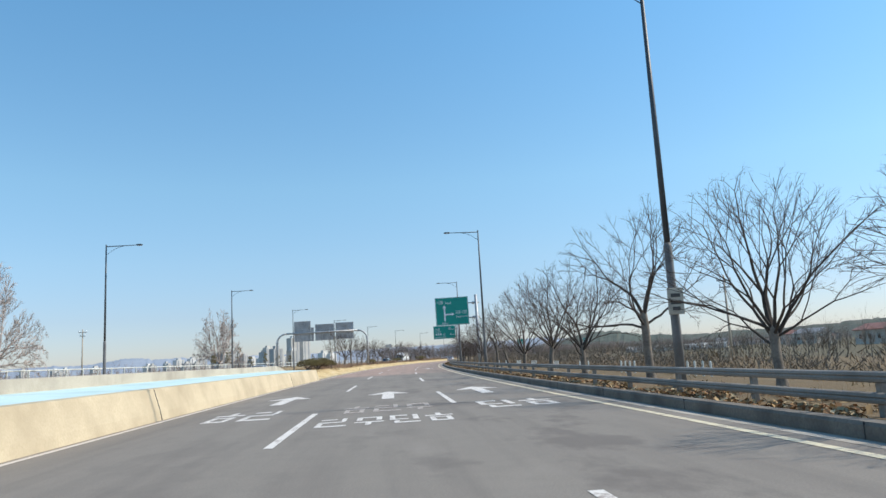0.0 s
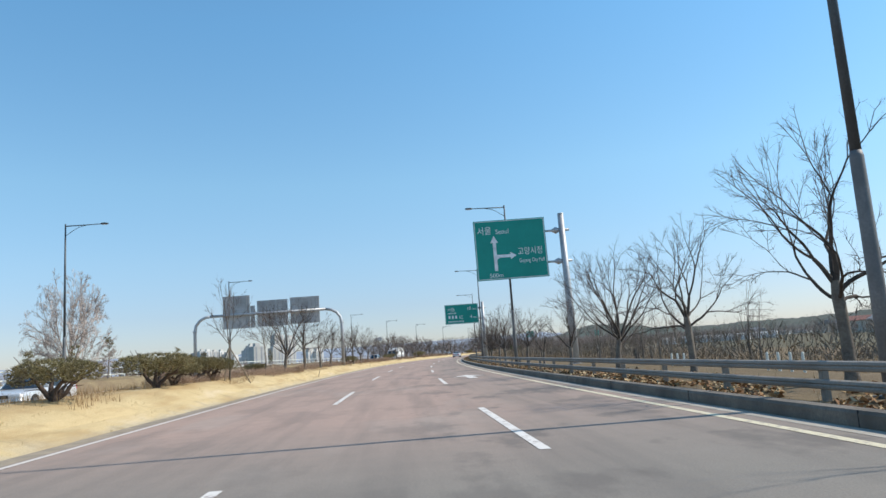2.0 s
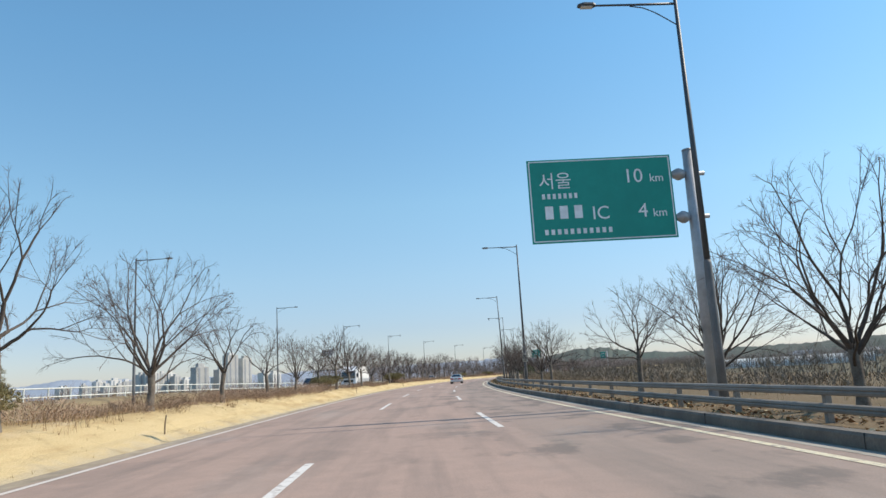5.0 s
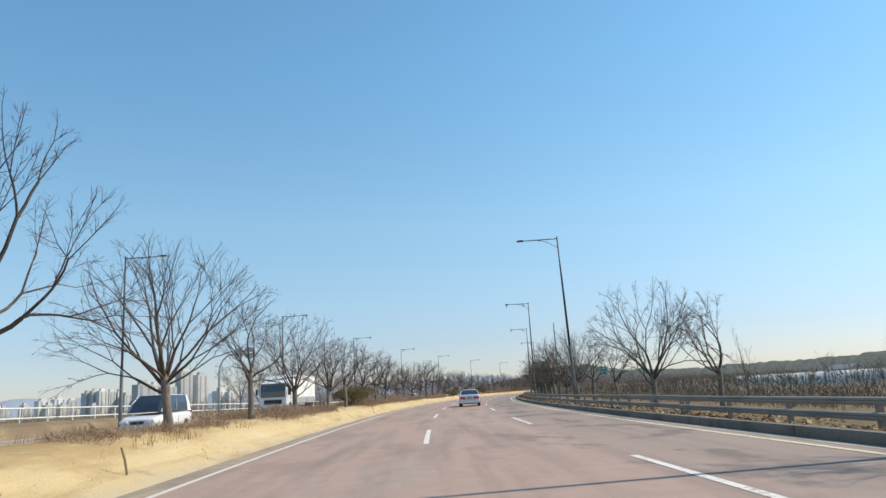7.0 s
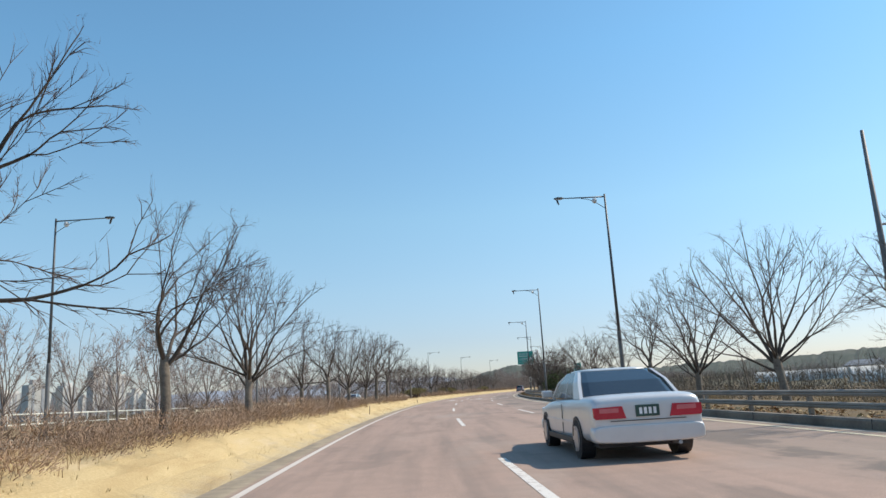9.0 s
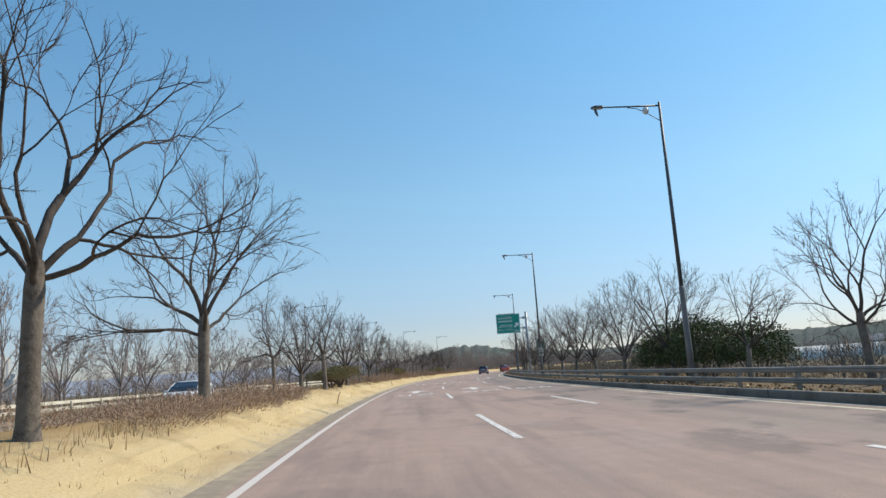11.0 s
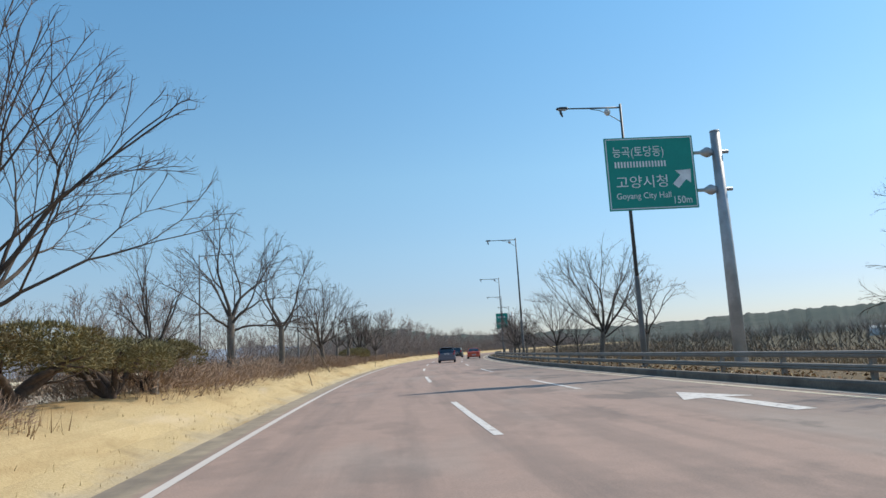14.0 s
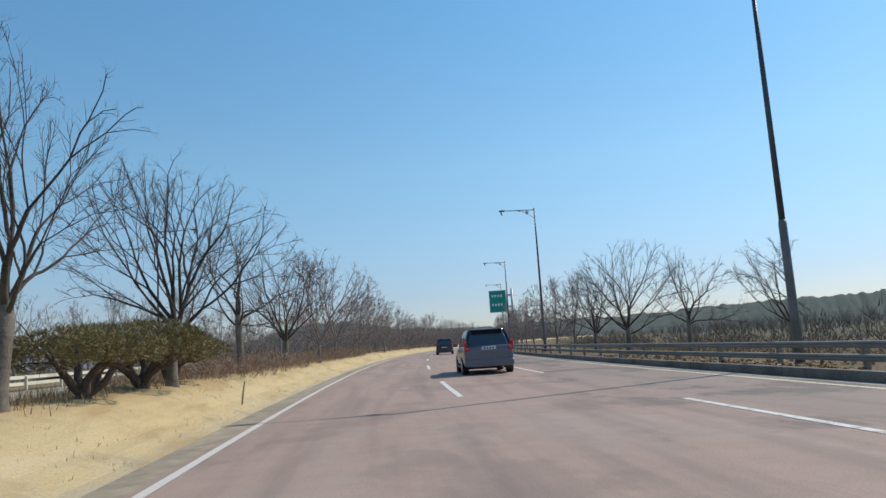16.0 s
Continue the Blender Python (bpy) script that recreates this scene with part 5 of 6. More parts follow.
EV = evergreen(31, 3.4, 2.7)
for s, o, k in ((308.6, 9.6, 1.05), (311.5, 10.2, 1.1), (314.3, 9.8, 1.0), (316.8, 10.6, 0.85), (305.6, 10.4, 0.9)):
    plant(EV, at(s, o, -0.1, rt.uniform(0, 360), k))
plant(PINES[0], at(84.6, -8.5, 0.62, 30, 1.0), "", "rounded olive pine bush beside a staked young tree")
plant(PINES[1], at(83.4, -8.9, 0.62, 130, 0.9), "", "rounded olive pine bush beside a staked young tree")
plant(EV, at(325.8, -8.9, 0.6, 40, 0.5), "", "small green evergreen bush on the median")


# ---- grass blades and weeds ----
def blades(name, count, s0, s1, offs, base, hmin, hmax, material, label, seed, clump=0.0):
    rng = random.Random(seed)
    g = Geo()
    while len(g.f) < count:
        s, o = rng.uniform(s0, s1), rng.uniform(*offs)
        if clump and noise.noise((s * 0.22, o * 0.5, seed)) < clump:
            continue
        for q in range(5):
            p = R(s + rng.gauss(0, 0.08), o + rng.gauss(0, 0.08), base(s, o) - 0.03)
            a, h = rng.uniform(0, math.tau), rng.uniform(hmin, hmax)
            u = V((math.cos(a), math.sin(a), 0)) * (0.006 + 0.006 * h)
            e = p + V((rng.gauss(0, 0.22) * h, rng.gauss(0, 0.22) * h, h))
            g.add([p - u, p + u, e], [(0, 1, 2)])
    return tagged(new(name, g.mesh(name, material, True)), label, "grass", kind="stuff")


def median_z(s, o):
    return float(np.interp(-o, (6.05, 6.35, 6.8, 7.4, 8.0, 9.4, 11.2, 13.1), (-0.03, 0.045, 0.2, 0.48, 0.66, 0.72, 0.5, 0.1)))


def right_z(s, o):
    return float(np.interp(o, (5.7, 6.3, 7.2, 8.6, 10.5, 13, 18, 30), (0.15, 0.07, 0.04, 0.06, 0.08, -0.1, -0.5, -1.0)))


blades("median_grass", 30000, 60, 440, (-8.4, -6.25), median_z, 0.02, 0.07, M_straw, "short dry grass tufts on the median", 3)
blades("median_weeds", 24000, 60, 440, (-10.5, -7.4), median_z, 0.10, 0.34, M_weed, "dead brown weeds among the median shrubs", 4, 0.05)
blades("verge_grass", 9000, 0, 440, (5.85, 9.5), right_z, 0.05, 0.22, M_weed, "dry grass and leaf litter behind the kerb", 5)


def fallen_leaves(count, s0, s1, o0, o1, seed):
    """Curled dead leaves lying in drifts behind the kerb."""
    rng = random.Random(seed)
    g = Geo()
    while len(g.f) < count:
        s, o = rng.uniform(s0, s1), o0 + (o1 - o0) * rng.random() ** 1.7
        if noise.noise((s * 0.5, o * 0.9, seed)) < -0.08:
            continue
        p = R(s, o, right_z(s, o) + rng.uniform(0.0, 0.07))
        a, l = rng.uniform(0, math.tau), rng.uniform(0.04, 0.085)
        d = V((math.cos(a), math.sin(a), rng.gauss(0, 0.35))) * l
        u = V((-math.sin(a), math.cos(a), rng.gauss(0, 0.5))) * l * 0.55
        g.add([p - d, p + u + V((0, 0, l * 0.4)), p + d, p - u], [(0, 1, 2, 3)])
    return tagged(new("leaf_litter", g.mesh("leaf_litter", M_leaf)), "brown fallen leaves drifted behind the concrete kerb", "leaves", kind="stuff")


fallen_leaves(15000, -2, 80, 5.78, 8.8, 21)
fallen_leaves(19000, 80, 440, 5.78, 8.2, 22)
blades("roadside_weeds", 22000, -5, 470, (10, 19), right_z, 0.15, 0.6, M_weed, "tall dead brown weeds behind the guardrail", 6, 0.08)
blades("levee_weeds", 14000, 0, 470, (-34, -26.5), lambda s, o: levee(s), 0.2, 0.7, M_weed, "tall dry grass on the levee", 7)


# ---- vehicles ----
M_pinklens = plain("pale_red_lens", (0.62, 0.16, 0.17), 0.2)

def ring(y, w, z0, z1, r, crown=0.0):
    """A rounded cross-section at y, half-width w, from z0 to z1."""
    return [V(p) for p in ((-w + r, y, z0), (-w, y, z0 + r), (-w * 1.0, y, z1 - r), (-w + r * 1.2, y, z1), (-w * 0.4, y, z1 + crown), (w * 0.4, y, z1 + crown), (w - r * 1.2, y, z1), (w, y, z1 - r), (w, y, z0 + r), (w - r, y, z0))]


def rounded(ob, levels=2):
    """Rounds a panel with subdivision; its faces shade smooth."""
    m = ob.modifiers.new("round", 'SUBSURF')
    m.levels = m.render_levels = levels
    ob.data.polygons.foreach_set("use_smooth", [True] * len(ob.data.polygons))
    return ob


def wheel(parent, x, y, r):
    side = 1 if x > 0 else -1
    w = part("wheel", Geo().tube([V((x - side * 0.20, y, r)), V((x - side * 0.17, y, r)), V((x - side * 0.02, y, r)), V((x, y, r))], [r * 0.88, r, r, r * 0.9], 22, True), M_rubber, parent, smooth=False)
    part("rim", Geo().tube([V((x - side * 0.02, y, r)), V((x + side * 0.006, y, r)), V((x + side * 0.012, y, r))], [r * 0.64, r * 0.62, r * 0.2], 18, True), M_rim, w)
    for k in range(5):
        a = math.tau * k / 5
        part("spoke", Geo().box((x + side * 0.012, y + 0.35 * r * math.cos(a), r + 0.35 * r * math.sin(a)), (0.012, 0.06 + 0.42 * r * abs(math.cos(a)), 0.06 + 0.42 * r * abs(math.sin(a)))), M_rim, w)


def passenger_car(name, label, paint, L, W, H, belt, stations, cabin, tail, plate, group="passing cars", tail_z=None):
    """Local y ahead. stations: (y, half-width share, bottom, top) from tail to nose; cabin: (rear belt, rear roof, front roof, front belt) along y."""
    ob = thing(name, Matrix.Identity(4), label, "car", group)
    hw = W / 2
    body = Geo()
    body.loft([ring(y * L, hw * k, z0, z1, 0.07, 0.015) for y, k, z0, z1 in stations])
    rounded(part("body", body, paint, ob))
    rb, rr, fr, fb = [c * L for c in cabin]
    glass = Geo()
    lev = ((belt - 0.02, rb, fb, hw * 0.90), ((belt + H) / 2, (rb + rr) / 2 - 0.03, (fb + fr) / 2 + 0.05, hw * 0.83), (H - 0.055, rr, fr, hw * 0.72))
    glass.loft([[V((-w, a + 0.10, z)), V((-w, b - 0.14, z)), V((-w * 0.8, b, z)), V((w * 0.8, b, z)), V((w, b - 0.14, z)), V((w, a + 0.10, z)), V((w * 0.8, a, z)), V((-w * 0.8, a, z))] for z, a, b, w in lev])
    part("glazing", glass, M_glass, ob, "dark tinted glass")
    roof = Geo()
    roof.loft([[V((-w, a + 0.06, z)), V((-w, b - 0.08, z)), V((-w * 0.8, b, z)), V((w * 0.8, b, z)), V((w, b - 0.08, z)), V((w, a + 0.06, z)), V((w * 0.8, a, z)), V((-w * 0.8, a, z))]
               for z, a, b, w in ((H - 0.075, rr - 0.03, fr + 0.03, hw * 0.735), (H - 0.035, rr - 0.01, fr, hw * 0.70), (H, rr + 0.15, fr - 0.2, hw * 0.56))])
    rounded(part("roof", roof, paint, ob), 1)
    for sx in (-1, 1):
        for y0, y1, r in ((rb + 0.12, rr + 0.10, 0.042), (fb - 0.14, fr - 0.10, 0.032), ((rb + fb) / 2 - 0.02, (rr + fr) / 2 - 0.05, 0.022)):
            part("pillar", Geo().tube([V((sx * hw * 0.88, y0, belt - 0.03)), V((sx * hw * 0.815, (y0 + y1) / 2, (belt + H) / 2)), V((sx * hw * 0.70, y1, H - 0.085))], [r, r, r], 6), paint, ob)
        quarter = [[V((sx * hw * k, rb + 0.02, belt - 0.03)), V((sx * hw * k, rb + 0.52, belt - 0.03)), V((sx * hw * (k - 0.06), rb + 0.52, belt - 0.03)), V((sx * hw * (k - 0.06), rb + 0.02, belt - 0.03))] for k in (0.935,)]
        quarter.append([V((sx * hw * 0.855, (rb + rr) / 2 - 0.02, (belt + H) / 2)), V((sx * hw * 0.855, (rb + rr) / 2 + 0.34, (belt + H) / 2)), V((sx * hw * 0.795, (rb + rr) / 2 + 0.34, (belt + H) / 2)), V((sx * hw * 0.795, (rb + rr) / 2 - 0.02, (belt + H) / 2))])
        quarter.append([V((sx * hw * 0.735, rr - 0.02, H - 0.05)), V((sx * hw * 0.735, rr + 0.18, H - 0.05)), V((sx * hw * 0.68, rr + 0.18, H - 0.05)), V((sx * hw * 0.68, rr - 0.02, H - 0.05))])
        part("quarter_panel", Geo().loft(quarter), paint, ob)
        part("mirror", Geo().box((sx * (hw + 0.07), fb - 0.42, belt + 0.06), (0.2, 0.1, 0.13), None, 0.03), paint, ob)
        part("sill", Geo().box((sx * (hw - 0.01), 0, 0.27), (0.05, L * 0.46, 0.10), None, 0.015), M_blacktrim, ob)
        part("door_seam", Geo().box((sx * (hw + 0.001), (rb + fb) / 2 - 0.05, 0.60), (0.008, 0.014, 0.5)), M_blacktrim, ob)
        part("side_moulding", Geo().box((sx * (hw + 0.004), 0.0, 0.56), (0.02, L * 0.5, 0.05), None, 0.008), paint, ob)
        for y in (-0.295 * L, 0.305 * L):
            part("wheel_arch", Geo().tube([V((sx * (hw - 0.22), y, 0.33)), V((sx * (hw + 0.006), y, 0.33))], [0.335, 0.335], 22, True), M_blacktrim, ob)
            wheel(ob, sx * (hw + 0.012), y, 0.315)
    yb = -L / 2
    rounded(part("rear_bumper", Geo().loft([ring(yb - 0.022 + 0.08 * (1 - k), hw * (0.945 + 0.04 * (1 - k)), 0.26 + 0.02 * k, 0.56 - 0.03 * k, 0.05) for k in (1.0, 0.95, 0.4, 0.0)] + [ring(yb + 0.35, hw * 0.99, 0.27, 0.57, 0.05)]), paint, ob))
    rounded(part("front_bumper", Geo().loft([ring(L / 2 - 0.3, hw * 1.003, 0.24, 0.56, 0.06), ring(L / 2, hw * 0.94, 0.25, 0.55, 0.06), ring(L / 2 + 0.06, hw * 0.84, 0.29, 0.52, 0.06)]), paint, ob))
    part("underside", Geo().box((0, 0, 0.25), (W * 0.80, L * 0.88, 0.10)), M_blacktrim, ob)
    for x0, x1, z0, z1 in tail:
        for sx in (-1, 1):
            lens = [(sx * x0 * hw + sx * 0.03, z1), (sx * x1 * hw, z1 - 0.01), (sx * x1 * hw, z0 + 0.03), (sx * (x1 * hw - 0.03), z0), (sx * (x0 * hw - 0.02), z0)]
            lamp = part("tail_lamp", Geo().prism(lens if sx < 0 else lens[::-1], yb - 0.022, yb + 0.1), M_red, ob)
            part("lamp_lens", Geo().box((sx * (x0 + x1) / 2 * hw, yb - 0.024, z0 + 0.68 * (z1 - z0)), ((x1 - x0) * hw * 0.62, 0.006, (z1 - z0) * 0.36)), M_pinklens, lamp)
    for sx in (-1, 1):
        part("headlamp", Geo().box((sx * hw * 0.68, L / 2 - 0.02, 0.66), (hw * 0.42, 0.14, 0.15), None, 0.04), M_clear, ob)
    part("grille", Geo().box((0, L / 2 + 0.015, 0.62), (hw * 0.7, 0.06, 0.14), None, 0.02), M_blacktrim, ob)
    pz = tail_z
    pw, ph = (0.36, 0.17) if plate is M_platedark else (0.52, 0.115)
    np_ = part("number_plate", Geo().box((0, yb - 0.012 - (0.05 if pz < 0.6 else 0), pz), (pw, 0.02, ph), None, 0.006), plate, ob)
    for k in range(4):
        part("bar", Geo().box((pw * (k - 1.5) * 0.2, yb - 0.0245 - (0.05 if pz < 0.6 else 0), pz), (pw * 0.12, 0.004, ph * 0.56)), M_signwhite if plate is M_platedark else M_bar, np_)
    part("exhaust", Geo().tube([V((hw * 0.5, yb + 0.3, 0.25)), V((hw * 0.5, yb - 0.03, 0.25))], [0.03, 0.03], 8, True), M_steel, ob)
    return ob


SEDAN_ST = ((-0.5, 0.90, 0.33, 0.86), (-0.497, 0.925, 0.31, 0.90), (-0.488, 0.96, 0.29, 0.955), (-0.44, 0.985, 0.27, 0.985), (-0.30, 1.0, 0.24, 0.965), (-0.05, 1.0, 0.22, 0.93), (0.18, 1.0, 0.22, 0.91), (0.34, 0.99, 0.24, 0.84), (0.45, 0.95, 0.26, 0.76), (0.49, 0.88, 0.30, 0.70), (0.5, 0.80, 0.34, 0.62))
SUV_ST = ((-0.5, 0.90, 0.36, 0.90), (-0.49, 0.96, 0.32, 1.02), (-0.44, 0.99, 0.30, 1.06), (-0.2, 1.0, 0.28, 1.04), (0.1, 1.0, 0.28, 1.02), (0.28, 0.99, 0.29, 0.98), (0.42, 0.96, 0.30, 0.90), (0.485, 0.90, 0.33, 0.80), (0.5, 0.82, 0.37, 0.72))

sedan = passenger_car("sedan", "silver-white older sedan with wide red tail lamps", M_silver, 4.75, 1.77, 1.43, 0.96, SEDAN_ST, (-0.335, -0.165, 0.06, 0.235), ((0.40, 0.93, 0.635, 0.815),), M_platedark, tail_z=0.735)
part("trunk_seam", Geo().box((0, -2.385, 0.60), (1.15, 0.012, 0.012)), M_blacktrim, sedan)
sedan.matrix_world = at(237.2 + 2.38, 0.30, 0.0)

suv = passenger_car("suv", "dark blue-grey compact sport utility vehicle", M_navy, 4.5, 1.86, 1.66, 1.03, SUV_ST, (-0.475, -0.40, 0.06, 0.24), ((0.74, 0.965, 0.84, 1.0), (0.84, 0.97, 1.02, 1.28)), M_platewhite, tail_z=0.94)
part("spoiler", Geo().box((0, -1.87, 1.615), (1.2, 0.24, 0.035), None, 0.012), M_navy, suv)
suv.matrix_world = at(430.1 + 2.25, 0.17, 0.0)

taxi = passenger_car("sedan", "orange-red sedan in the outer lane", M_orange, 4.8, 1.82, 1.46, 0.95, SEDAN_ST, (-0.36, -0.235, 0.07, 0.235), ((0.55, 0.95, 0.74, 0.90),), M_platewhite, tail_z=0.52)
taxi.matrix_world = at(456.0, 3.35, 0.0)
van = passenger_car("minivan", "dark charcoal minivan further along the road", M_darkcar, 4.8, 1.9, 1.78, 1.05, SUV_ST, (-0.485, -0.43, 0.10, 0.30), ((0.72, 0.96, 0.95, 1.25),), M_platewhite, tail_z=0.8)
van.matrix_world = at(486.0, -0.4, 0.0)
white_suv = passenger_car("minivan", "white minivan on the opposite carriageway", M_whitecar, 4.8, 1.9, 1.95, 1.10, SUV_ST, (-0.485, -0.44, 0.18, 0.36), ((0.72, 0.96, 0.95, 1.25),), M_platewhite, tail_z=0.8)
white_suv.matrix_world = at(213.0, -15.9, 0.02, 180)
grey_car = passenger_car("sedan", "pale grey sedan on the opposite carriageway", M_silver, 4.7, 1.8, 1.44, 0.93, SEDAN_ST, (-0.345, -0.215, 0.07, 0.235), ((0.56, 0.93, 0.70, 0.89),), M_platewhite, tail_z=0.8)
grey_car.matrix_world = at(83.6, -15.9, 0.02, 180)
white_car = passenger_car("hatchback", "white hatchback on the opposite carriageway", M_whitecar, 4.3, 1.8, 1.55, 0.98, SUV_ST, (-0.475, -0.36, 0.06, 0.26), ((0.70, 0.96, 0.86, 1.02),), M_platewhite, tail_z=0.85)
white_car.matrix_world = at(317.3, -15.9, 0.02, 180)


def lorry(label):
    """Cab-over truck; local y ahead, origin under the middle."""
    ob = thing("truck", Matrix.Identity(4), label, "truck", "trucks on the opposite road")
    cab = Geo()
    cab.loft([[V((-w, y, z0)), V((-w, y, 1.75)), V((-w * 0.95, y, z1 - 0.1)), V((-w * 0.8, y, z1)), V((w * 0.8, y, z1)), V((w * 0.95, y, z1 - 0.1)), V((w, y, 1.75)), V((w, y, z0))]
              for y, w, z0, z1 in ((3.5, 1.17, 0.75, 2.95), (4.9, 1.2, 0.6, 2.95), (5.25, 1.19, 0.55, 2.8), (5.36, 1.12, 0.6, 2.1))])
    cab = part("cab", cab, M_whitecar, ob)
    part("windscreen", Geo().prism([(5.365, 1.66), (5.40, 1.66), (5.395, 2.12), (5.305, 2.70), (5.27, 2.70), (5.36, 2.12)], -1.05, 1.05, 'x'), M_glass, cab)
    part("wiper", Geo().tube([V((-0.5, 5.41, 1.68)), V((0.1, 5.405, 1.78))], [0.012, 0.01], 5, True), M_blacktrim, cab)
    part("sun_visor", Geo().box((0, 5.33, 2.78), (2.1, 0.22, 0.06), None, 0.02), M_blacktrim, cab)
    part("grille", Geo().box((0, 5.40, 1.28), (1.5, 0.05, 0.36), None, 0.02), M_blacktrim, cab)
    part("bumper", Geo().box((0, 5.38, 0.66), (2.36, 0.22, 0.36), None, 0.04), M_whitecar, cab)
    for sx in (-1, 1):
        part("headlamp", Geo().box((sx * 0.9, 5.44, 0.86), (0.36, 0.12, 0.18), None, 0.03), M_clear, cab)
        part("side_window", Geo().box((sx * 1.19, 4.55, 2.12), (0.05, 0.9, 0.62), None, 0.02), M_glass, cab)
        part("mirror", Geo().box((sx * 1.42, 5.2, 2.15), (0.16, 0.10, 0.5), None, 0.03), M_blacktrim, cab)
        part("step", Geo().box((sx * 1.1, 4.0, 0.6), (0.2, 0.5, 0.35), None, 0.02), M_blacktrim, cab)
        for y in (4.3, -2.2, -3.4):
            w = part("wheel", Geo().tube([V((sx * 0.86, y, 0.5)), V((sx * 0.9, y, 0.5)), V((sx * 1.15, y, 0.5)), V((sx * 1.18, y, 0.5))], [0.44, 0.5, 0.5, 0.44], 20, True), M_rubber, ob)
            part("rim", Geo().tube([V((sx * 1.16, y, 0.5)), V((sx * 1.19, y, 0.5))], [0.28, 0.2], 16, True), M_rim, w)
        part("side_guard", Geo().box((sx * 1.14, 0.6, 0.72), (0.04, 3.4, 0.12), None, 0.01), M_steel, ob)
        part("side_guard", Geo().box((sx * 1.14, 0.6, 0.98), (0.04, 3.4, 0.12), None, 0.01), M_steel, ob)
    part("chassis", Geo().box((0, -0.2, 0.85), (0.9, 10.0, 0.26)), M_blacktrim, ob)
    part("cargo_box", Geo().box((0, -0.95, 2.32), (2.42, 8.4, 2.45), None, 0.05), M_canvas, ob, "plain white cargo box")
    part("roof_deflector", Geo().loft([[V((-1.1, 3.45, 2.9)), V((1.1, 3.45, 2.9)), V((1.1, 3.45, 3.5)), V((-1.1, 3.45, 3.5))], [V((-1.0, 4.7, 2.9)), V((1.0, 4.7, 2.9)), V((0.9, 4.6, 3.0)), V((-0.9, 4.6, 3.0))]]), M_whitecar, ob)
    for sx in (-1, 1):
        part("lower_panel", Geo().box((sx * 1.213, -0.95, 1.38), (0.02, 8.2, 0.5), None, 0.006), M_steel, ob, "light grey lower panel of the cargo box")
        part("fuel_tank", Geo().box((sx * 0.98, 2.2, 0.72), (0.42, 1.3, 0.5), None, 0.08), M_steel, ob)
        part("door_seam", Geo().box((sx * 1.196, 4.02, 1.75), (0.012, 0.014, 1.9)), M_blacktrim, cab)
        part("door_handle", Geo().box((sx * 1.205, 4.18, 1.62), (0.03, 0.2, 0.05), None, 0.012), M_blacktrim, cab)
        part("wheel_arch", Geo().tube([V((sx * 1.02, 4.3, 0.62)), V((sx * 1.205, 4.3, 0.62))], [0.6, 0.6], 22, True), M_blacktrim, cab)
        part("mudguard", Geo().box((sx * 1.05, -2.8, 1.06), (0.34, 2.5, 0.05), None, 0.015), M_blacktrim, ob)
    # black block added between cab and cargo box in place of the gap's shade
    part("cab_gap_shade", Geo().box((0, 3.38, 1.9), (2.0, 0.22, 1.9)), M_blacktrim, ob, "black filler standing in for the shade behind the cab")
    for k in range(9):
        part("box_rib", Geo().box((1.215, -4.6 + 0.92 * k, 2.55), (0.02, 0.04, 1.8)), M_canvas, ob)
    return ob


box_truck = lorry("white cab-over truck with a plain white cargo box")
box_truck.matrix_world = at(241.6, -16.2, 0.02, 180)



# ---- distance ----
M_brush = surface("dark_brush_twigs", (0.175, 0.13, 0.095), (0.30, 0.228, 0.168), 0.95, 0, 2, 0.25, (0.22, 0.17, 0.10), 0, 0.1, 0.05)

def tower(x, y, w, d, h, i):
    ob = thing("tower_block", pose(x, y, -1.3, 0, 0, 38 + 3 * (i % 5)), "pale high-rise apartment block on the far skyline", "building", "skyline towers")
    part("wall", Geo().box((0, 0, h / 2), (w, d, h)), M_tower, ob)
    n = 3 if w > 12 else 2
    for k in range(n):
        part("window_band", Geo().box((-w / 2 + w * (k + 0.5) / n, -d / 2 - 0.08, h * 0.5), (w / n * 0.26, 0.2, h * 0.92)), M_towerdark, ob)
    part("roof_house", Geo().box((0, 0, h + 1.2), (w * 0.45, d * 0.5, 2.6)), M_tower, ob)


rb_ = random.Random(12)
SKYLINE = ((-99.4, 832, 11, 34), (-88, 846, 10, 31), (-141, 916, 9, 27), (-148, 925, 8, 22), (-219, 980, 9, 24), (-211, 976, 8, 26), (-203, 972, 9, 25), (-196, 978, 8, 24), (-189, 984, 9, 24), (-181, 978, 9, 20),
           (-256, 1010, 12, 20), (-246, 1020, 10, 18), (-287, 1054, 12, 20), (-171, 982, 10, 16), (-122, 900, 11, 15), (-90, 632, 9, 18), (-77, 640, 8, 16), (-58, 740, 9, 14), (-51, 741, 9, 13))
for i, (x, y, w, h) in enumerate(SKYLINE):
    tower(x, y, w, w * 0.9, h, i)
for i in range(26):
    x = -330 + 190 * rb_.random() if i < 18 else -560 + 210 * rb_.random()
    tower(x, 960 + 110 * rb_.random(), rb_.uniform(6, 11), rb_.uniform(7, 11), rb_.uniform(8, 18), i)


